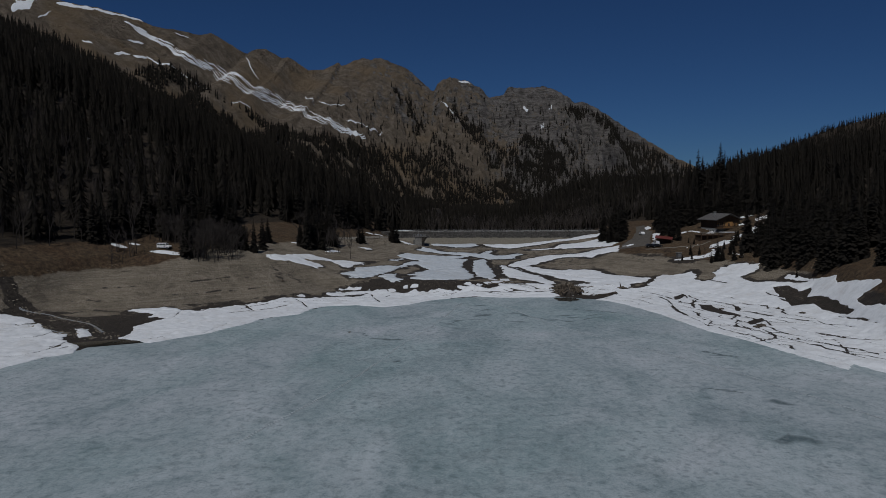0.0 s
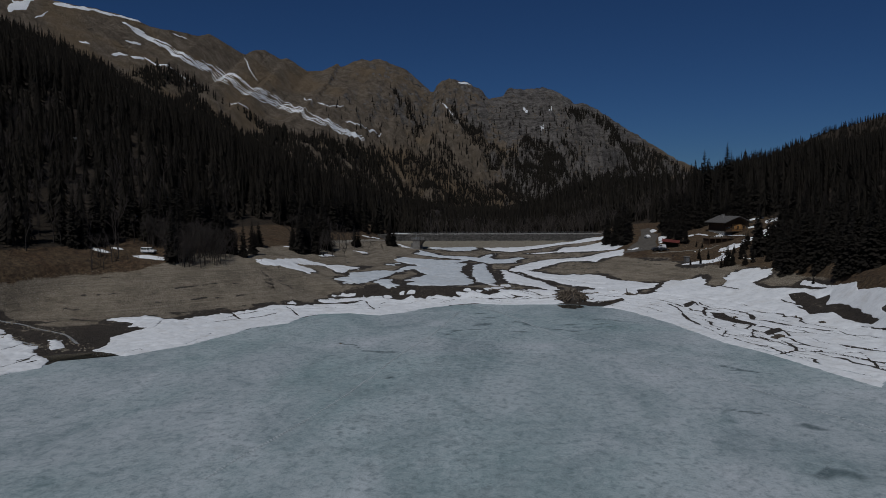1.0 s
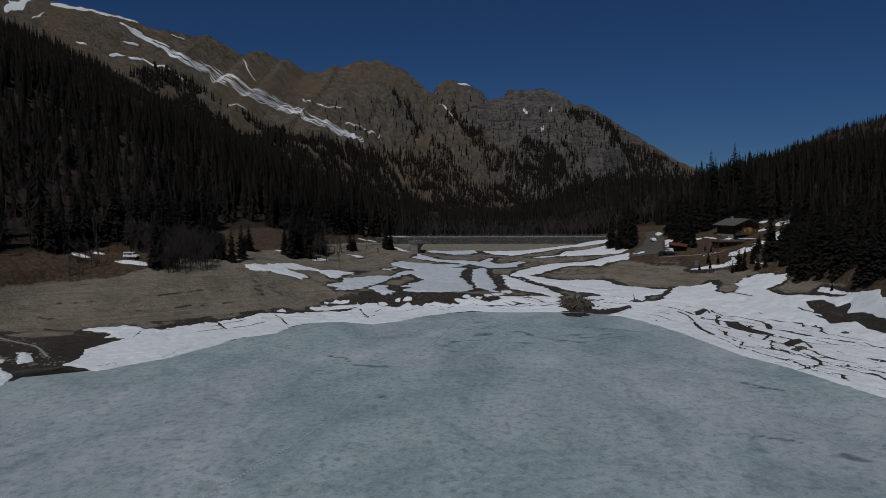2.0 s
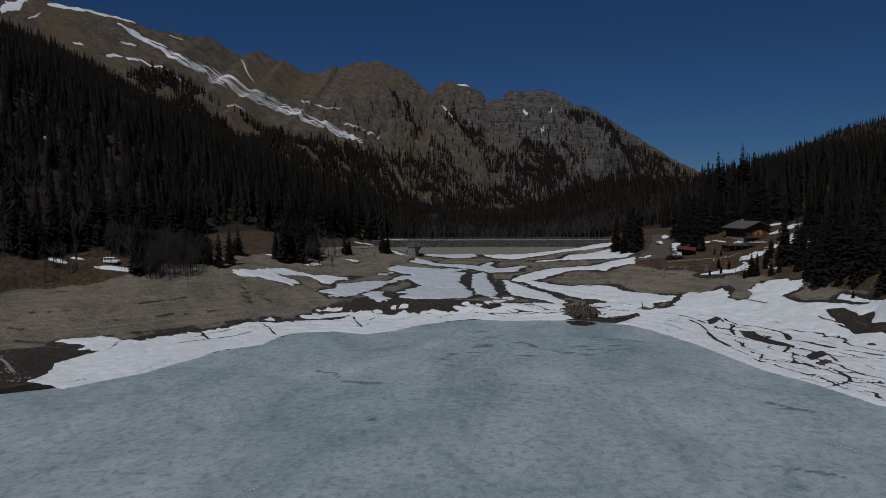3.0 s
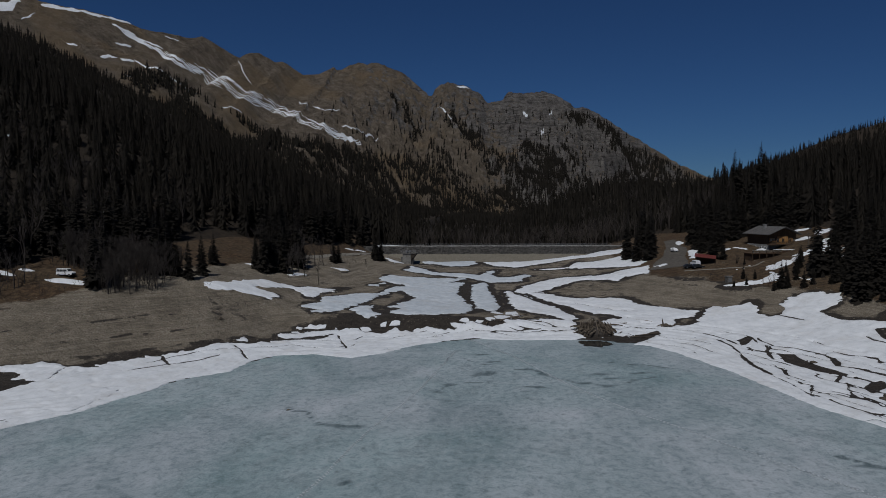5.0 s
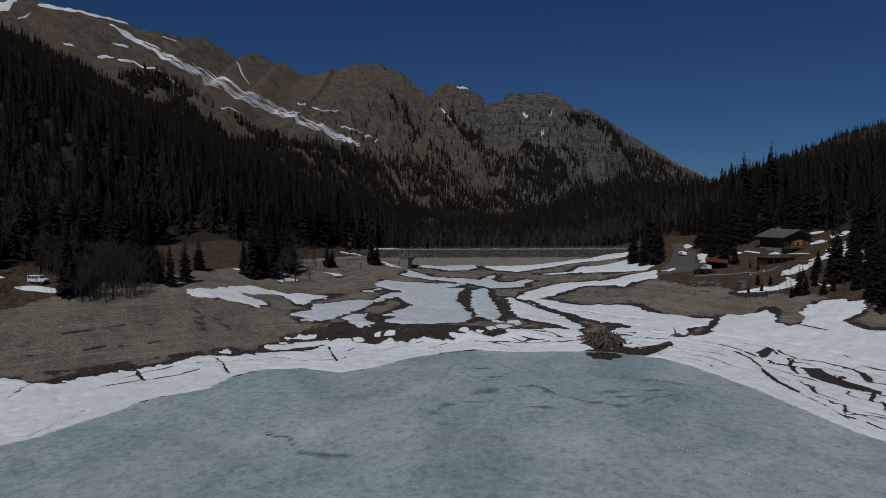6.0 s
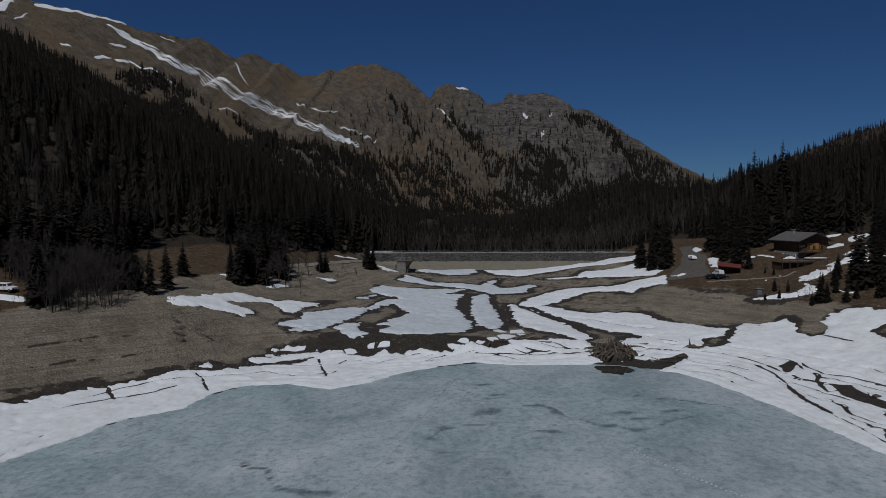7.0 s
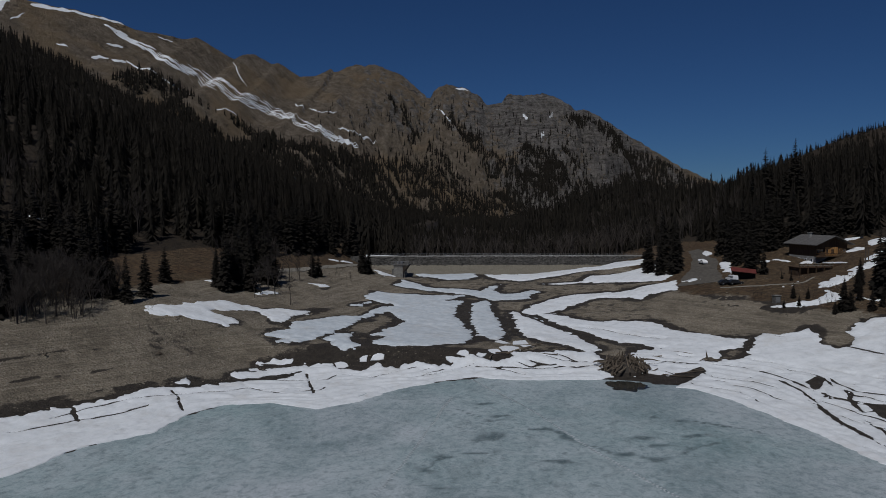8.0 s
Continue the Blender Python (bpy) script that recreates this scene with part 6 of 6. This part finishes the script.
def build_spruces():
    rng = random.Random(21)
    kinds = []
    for k in range(5):
        trunk, crown = spruce_meshes(60 + k)
        kinds.append((trunk, crown))
    sets = (("tall dark green spruce at the edge of the forest", "spruces at the forest edge"), ("young dark spruce standing alone on the bank", "young spruces on the banks"))

    def tree(x, y, h, which):
        z = float(ground_h(x, y))
        t = empty("spruce", Matrix.LocRotScale((x, y, z), Euler((0, 0, rng.uniform(0, 6.28))), (h * rng.uniform(0.85, 1.15) * (1.25 if which and h < 13 else 1.0),) * 2 + (h,)), sets[which][0], "tree", sets[which][1])
        trunk, crown = kinds[rng.randrange(5)]
        for name, me in (("trunk", trunk), ("crown", crown)):
            new(name, me).parent = t

    for x, y, h in ((91, 287, 8.5), (88.5, 286, 4.2), (92.5, 286, 6.0), (93.5, 289, 5.0), (97.5, 292, 5.5), (100, 298, 6.5), (103, 303, 7), (98, 301, 4.0), (95, 296, 3.2), (106, 309, 6), (109, 303, 7.5), (107, 297, 8), (84, 296, 3.4), (80.5, 297, 2.4), (91, 318, 3.0), (89.5, 321, 2.6), (85.5, 334, 11), (88, 331, 9), (85.4, 303, 4.6), (88.2, 300.5, 3.6), (99, 284, 6), (103, 281, 5), (104, 268, 4), (108, 274, 8), (110, 282, 9), (112, 290, 10), (106, 290, 5), (111, 296, 9), (114, 302, 11), (109, 262, 6), (108, 252, 7), (104, 246, 4), (101, 240, 3), (103.5, 291, 20), (105, 297, 18), (96, 283, 6), (88, 343, 14), (91, 346, 12), (86, 349, 13), (89, 352, 15), (66, 352, 17), (68, 357, 19), (64, 360, 16), (70, 364, 18), (62, 354, 14), (60, 362, 15), (67, 370, 20), (72, 374, 19), (62, 372, 18), (93, 355, 16), (96, 360, 17), (86, 357, 16), (89, 362, 18), (92, 366, 17), (99, 366, 18), (102, 362, 16), (106, 364, 18), (110, 361, 17), (114, 358, 16), (118, 362, 18), (104, 369, 19), (112, 368, 19), (121, 354, 15), (88, 371, 18), (96, 373, 19), (120.7, 417, 31), (124, 420, 26), (117, 421, 24), (132.4, 416, 31), (136, 420, 25), (128, 414, 23), (-80.3, 272, 12.5), (-71, 312, 5),
                    (-84, 292, 10), (-88, 300, 5), (-64.6, 330, 9), (-56.3, 346, 10), (-55, 349, 8), (-43.5, 374, 12), (-42, 378, 10), (-45, 380, 13)):
        tree(x, y, h, 1)
    # forest edge by the clearing on the lake's near bank
    for x0, y0, n, spread in ((-94, 251, 4, 4), (-86, 264, 8, 3), (-70, 303, 10, 4), (-66, 320, 8, 4)):
        for _ in range(n):
            tree(x0 + rng.gauss(0, spread) - 2, y0 + rng.gauss(0, spread * 0.8), rng.uniform(11, 19), 0)
    for _ in range(46):
        y = rng.uniform(222, 298)
        tree(float(np.interp(y, (222, 262, 298), (106, 99, 108))) + abs(rng.gauss(0, 9)), y, rng.uniform(8, 19), 0)
    count = 0
    while count < 110:
        y = rng.uniform(236, 420)
        x = float(left_toe(y)) - rng.uniform(0, 16)
        if (-104 < x and 280 < y < 345) or (-120 < x < -88 and 215 < y < 262):
            continue
        tree(x, y, rng.uniform(11, 22), 0)
        count += 1
    while count < 200:
        y = rng.uniform(190, 425)
        x = float(right_toe(y)) + rng.uniform(3, 20)
        if 292 < y < 352 and x < 140:
            x = rng.uniform(122, 140) if y < 330 else rng.uniform(96, 140)
            y = y if y < 330 else rng.uniform(358, 374)
        if abs(x - np.interp(y, (333, 362, 385, 440), (70, 79, 83, 90))) < 6 and y > 325:
            continue
        tree(x, y, rng.uniform(11, 21), 0)
        count += 1


def bare_template(seed, depth=5):
    """A leafless tree of unit height: tapering limbs that fork again and again."""
    rng = random.Random(seed)
    verts, faces = [], []

    def limb(p, d, length, r, level):
        q = p + d * length
        side = d.orthogonal().normalized()
        up = d.cross(side)
        b = len(verts)
        for at, rad in ((p, r), (q, r * 0.62)):
            for k in range(3):
                a = 2.0944 * k
                verts.append(tuple(at + (side * math.cos(a) + up * math.sin(a)) * rad))
        for k in range(3):
            i, j = b + k, b + (k + 1) % 3
            faces.append((i, j, j + 3))
            faces.append((i, j + 3, i + 3))
        if level == 0:
            return
        for n in range(3 if level > 1 else 4):
            nd = (d + Vector((rng.gauss(0, 0.42), rng.gauss(0, 0.42), rng.gauss(0.12, 0.25)))).normalized()
            start = q if n < 2 else p + d * length * rng.uniform(0.4, 0.9)
            limb(start, nd, length * rng.uniform(0.6, 0.85), max(r * 0.55, 0.0026), level - 1)

    limb(Vector((0, 0, -0.02)), Vector((rng.gauss(0, 0.05), rng.gauss(0, 0.05), 1)).normalized(), 0.27, 0.016, depth)
    v = np.array(verts)
    v[:, 2] /= v[:, 2].max()
    return v, np.array(faces)


def build_bare_trees():
    rng = np.random.default_rng(17)
    small = [bare_template(k, 4) for k in range(20, 24)]
    sparse = [bare_template(k, 3) for k in range(30, 35)]

    def group(count, x0, x1, y0, y1, lo, hi, temp, mat, label, category="trees", keep=None):
        x, y = rng.uniform(x0, x1, count), rng.uniform(y0, y1, count)
        if keep is not None:
            k = keep(x, y)
            x, y = x[k], y[k]
        plant("bare_trees" if category == "trees" else "shrubs", np.stack([x, y, ground_h(x, y) - 0.1, rng.uniform(lo, hi, len(x))], -1), temp, mat, label, category, rng)

    group(190, -30, 120, 424, 470, 9, 17, sparse, PALE_TWIG, "leafless grey-brown trees massed behind the dam")
    group(190, 50, 165, 440, 600, 9, 15, sparse, PALE_TWIG, "leafless grey-brown trees on the slope behind the dam")
    group(420, -112, -84, 238, 268, 4, 11, small, TWIG, "dense leafless dark-brown trees at the edge of the beach", keep=lambda x, y: (y > 241.5 + 1.15 * np.maximum(x + 92, 0) + 0.4 * np.maximum(-92 - x, 0)) & ~((x < -101) & (y < 254)))
    group(300, -230, -100, 205, 360, 8, 16, sparse, TWIG, "leafless trees among the spruces above the track", keep=lambda x, y: (ground_h(x, y) > 17) & ~((x > -116) & (y < 262)) & ~((x > -106) & (y > 276) & (y < 345)))
    group(420, -170, -112, 185, 240, 4, 11, sparse, TWIG, "leafless brown trees on the grassy bank", keep=lambda x, y: (ground_h(x, y) > 11.5) & (vnoise(x / 11, y / 11, 197) > 0.3))
    group(26, -80, -52, 296, 352, 7, 13, small, TWIG, "leafless trees below the grassy knoll")
    group(170, -118, -82, 216, 270, 1.2, 3.2, sparse, TWIG, "tangled leafless brown shrubs on the bank", "shrubs", keep=lambda x, y: (ground_h(x, y) > 13) | (y > 240.5 + 1.15 * np.maximum(x + 92, 0)))
    group(80, 92, 124, 228, 300, 1.0, 2.6, sparse, TWIG, "tangled leafless brown shrubs on the bank", "shrubs", keep=lambda x, y: (ground_h(x, y) > 9.5))
    group(330, 76, 122, 288, 330, 0.8, 3.0, sparse, TWIG, "tangled leafless brown shrubs on the bank", "shrubs", keep=lambda x, y: vnoise(x / 7, y / 7, 195) > 0.55)
    group(26, -76, -60, 242, 262, 0.6, 1.6, sparse, TWIG, "low dark scrub on the upper beach", "shrubs")
    group(40, -66, -44, 340, 396, 1.2, 3.0, sparse, TWIG, "tangled leafless brown shrubs beside the track", "shrubs")


build_forest(), build_spruces(), build_bare_trees()


# ---- snow on the range and tracks on the ice ----
def slope_snow(lines, label, seed):
    """Old snow lying on the mountainside in ragged strips: rows of half width and plan points."""
    rng = random.Random(seed)
    verts, faces, n = [], [], 0
    for wide, *line in lines:
        p = np.asarray(line, float)
        at = np.r_[0, np.cumsum(np.hypot(*np.diff(p, axis=0).T))]
        s = np.linspace(0, at[-1], max(6, int(at[-1] / 4)))
        cx, cy = np.interp(s, at, p[:, 0]), np.interp(s, at, p[:, 1])
        tx, ty = np.gradient(cx), np.gradient(cy)
        q = np.maximum(np.hypot(tx, ty), 1e-6)
        t = s / at[-1]
        shape = (4 * t * (1 - t)).clip(0) ** 0.45
        k = np.linspace(-1, 1, 5)
        a, b = rng.uniform(0, 90), rng.uniform(0, 90)
        up = wide * shape * (0.35 + 1.1 * vnoise(s / 14 + a, s * 0, seed))
        down = wide * shape * (0.35 + 1.1 * vnoise(s / 14 + b, s * 0, seed + 1))
        w = np.where(k[None] > 0, up[:, None] * k, down[:, None] * k)
        x, y = cx[:, None] - (ty / q)[:, None] * w, cy[:, None] + (tx / q)[:, None] * w
        z = mountain_h(x, y) + 1.3 - 1.1 * np.abs(k)[None] ** 3
        verts.append(np.stack([x, y, z], -1).reshape(-1, 3))
        faces.append(grid_faces(len(k), len(s)) + n)
        n += x.size
    me = np_mesh("mountain_snow", np.concatenate(verts), np.concatenate(faces), SNOW)
    tagged(new("mountain_snow", me), label, "snow", kind="stuff")


# upper and lower edge of the long snow belt on the grassy slope
BELT_TOP = np.array(((-875, 1812), (-859, 1820), (-846, 1835), (-833, 1849), (-817, 1858), (-798, 1860), (-782, 1869), (-766, 1878), (-739, 1864), (-730, 1890), (-716, 1908), (-703, 1948), (-683, 1989), (-641, 1971), (-614, 1998), (-583, 2013), (-559, 2057), (-529, 2083), (-474, 2011), (-435, 1997), (-397, 1985), (-368, 2018), (-340, 2021), (-315, 2047)), float)
BELT_LOW = np.array(((-867, 1807), (-852, 1812), (-841, 1825), (-825, 1830), (-803, 1825), (-787, 1833), (-770, 1840), (-744, 1826), (-729, 1838), (-715, 1852), (-704, 1874), (-685, 1897), (-636, 1855), (-612, 1882), (-583, 1897), (-563, 1944), (-543, 1996), (-504, 1984), (-456, 1933), (-419, 1924), (-388, 1942), (-360, 1971), (-339, 2012), (-312, 2027)), float)


def belt_streaks():
    rng = random.Random(303)
    knots = np.arange(len(BELT_TOP)) / (len(BELT_TOP) - 1)
    out = []
    for k in range(190):
        solid = k < 26
        a = rng.uniform(-0.02, 0.24) if solid else rng.uniform(0.26, 0.95)
        b = a + (rng.uniform(0.05, 0.1) if solid else rng.uniform(0.015, 0.06) * (1 if k % 4 else 2))
        u = rng.uniform(0.05, 0.95)
        line = []
        for i in range(9):
            f = min(max(a + (b - a) * i / 8, 0), 1)
            v = min(max(u + (0.0 if solid else 2.2) * (f - a), 0), 1)
            top = [np.interp(f, knots, BELT_TOP[:, c]) for c in (0, 1)]
            low = [np.interp(f, knots, BELT_LOW[:, c]) for c in (0, 1)]
            line.append((top[0] + v * (low[0] - top[0]), top[1] + v * (low[1] - top[1])))
        wide = (3.6 if solid else rng.uniform(1.0, 3.0) * (1 - 0.4 * a)) * rng.uniform(0.7, 1.2)
        out.append((wide, *line))
    return out


slope_snow(belt_streaks(), "long streaks of old white snow down the grassy slope", 301)
slope_snow(((4, (-789, 1741), (-750, 1743), (-718, 1759)),
            (3, (-718, 1759), (-696, 1788), (-664, 1790)),
            (6, (-829, 1664), (-827, 1698), (-811, 1706)),
            (6, (-804, 1705), (-791, 1712), (-787, 1738)),
            (3, (-842, 1758), (-819, 1793)),
            (3, (-505, 2139), (-463, 2060)),
            (3, (-456, 2099), (-419, 2070), (-387, 2125)),
            (3, (-368, 2046), (-334, 2071)),
            (2.5, (-334, 2068), (-300, 2158)),
            (1.8, (-665, 2103), (-632, 2045), (-605, 2028)),
            (3.5, (215, 2531), (204, 2492)),
            (2, (259, 2681), (239, 2593)),
            (2.5, (148, 2565), (166, 2557)),
            (1.5, (-132, 2470), (-84, 2426)),
            (3, (-75, 2620), (-33, 2637)),
            (4, (-884, 1628), (-863, 1636)),
            (4, (-763, 1644), (-742, 1626)),
            (2.5, (-603, 1789), (-568, 1828)),
            (2, (-312, 2130), (-283, 2171))), "scattered patches of old snow in hollows of the range", 331)
slope_snow(((11, (-1016, 1590), (-1020, 1639), (-1022, 1690)), (7, (-1040, 1640), (-1009, 1633)), (9, (-990, 1716), (-962, 1752), (-925, 1790)), (5, (-940, 1775), (-892, 1822), (-853, 1868)),
            (2, (-978, 1622), (-981, 1679)), (3, (-795, 1925), (-770, 1955))), "white snow cap on the grassy summit ridge", 351)


def ice_track(line, width, label):
    p = np.asarray(line, float)
    at = np.r_[0, np.cumsum(np.hypot(*np.diff(p, axis=0).T))]
    s = np.arange(0, at[-1], 0.36)
    cx = hermite(at, p[:, 0], s) + 0.25 * fbm(s / 5, s * 0, 171, 2)
    cy = hermite(at, p[:, 1], s)
    rng = random.Random(int(at[-1] * 10))
    vs, fs = [], []
    for i in range(len(s)):
        tv, tf = ROUGH[i % len(ROUGH)]
        a, b = width * rng.uniform(0.7, 1.3), width * rng.uniform(0.7, 1.4)
        fs.append(tf + len(tv) * i)
        vs.append(tv * (a, b, 0.05) + (cx[i] + 0.14 * (-1) ** i, cy[i] + rng.gauss(0, 0.1), 0.04))
    me = np_mesh("footprint_track", np.concatenate(vs), np.concatenate(fs), TRODDEN, False)
    tagged(new("footprint_track", me), label, "tracks", kind="stuff")


TRODDEN = plain("trodden_ice", (0.46, 0.5, 0.52), (0.6, 0.64, 0.66), 1.5, 0.7, 0.2, 0.02)
ice_track(((-33, 99.7), (-24.5, 131), (-20.4, 150), (-16, 176), (-12.8, 189), (-9.7, 206), (-5.3, 236)), 0.19, "faint line of footprints across the grey ice")
ice_track(((-1.7, 250), (8.1, 229), (15.9, 207.5), (24.1, 188.8), (36, 168), (48.9, 145.8), (54.7, 131.3), (61.7, 114.4)), 0.24, "faint straight line of footprints across the grey ice")
lone = new("stone", BOULDERS[2])
lone.matrix_world = Matrix.LocRotScale((-32.1, 183.8, 0.12), Euler((0, 0, 1)), (0.45, 0.3, 0.3))
tagged(lone, "small dark stone lying alone on the ice", "stone")
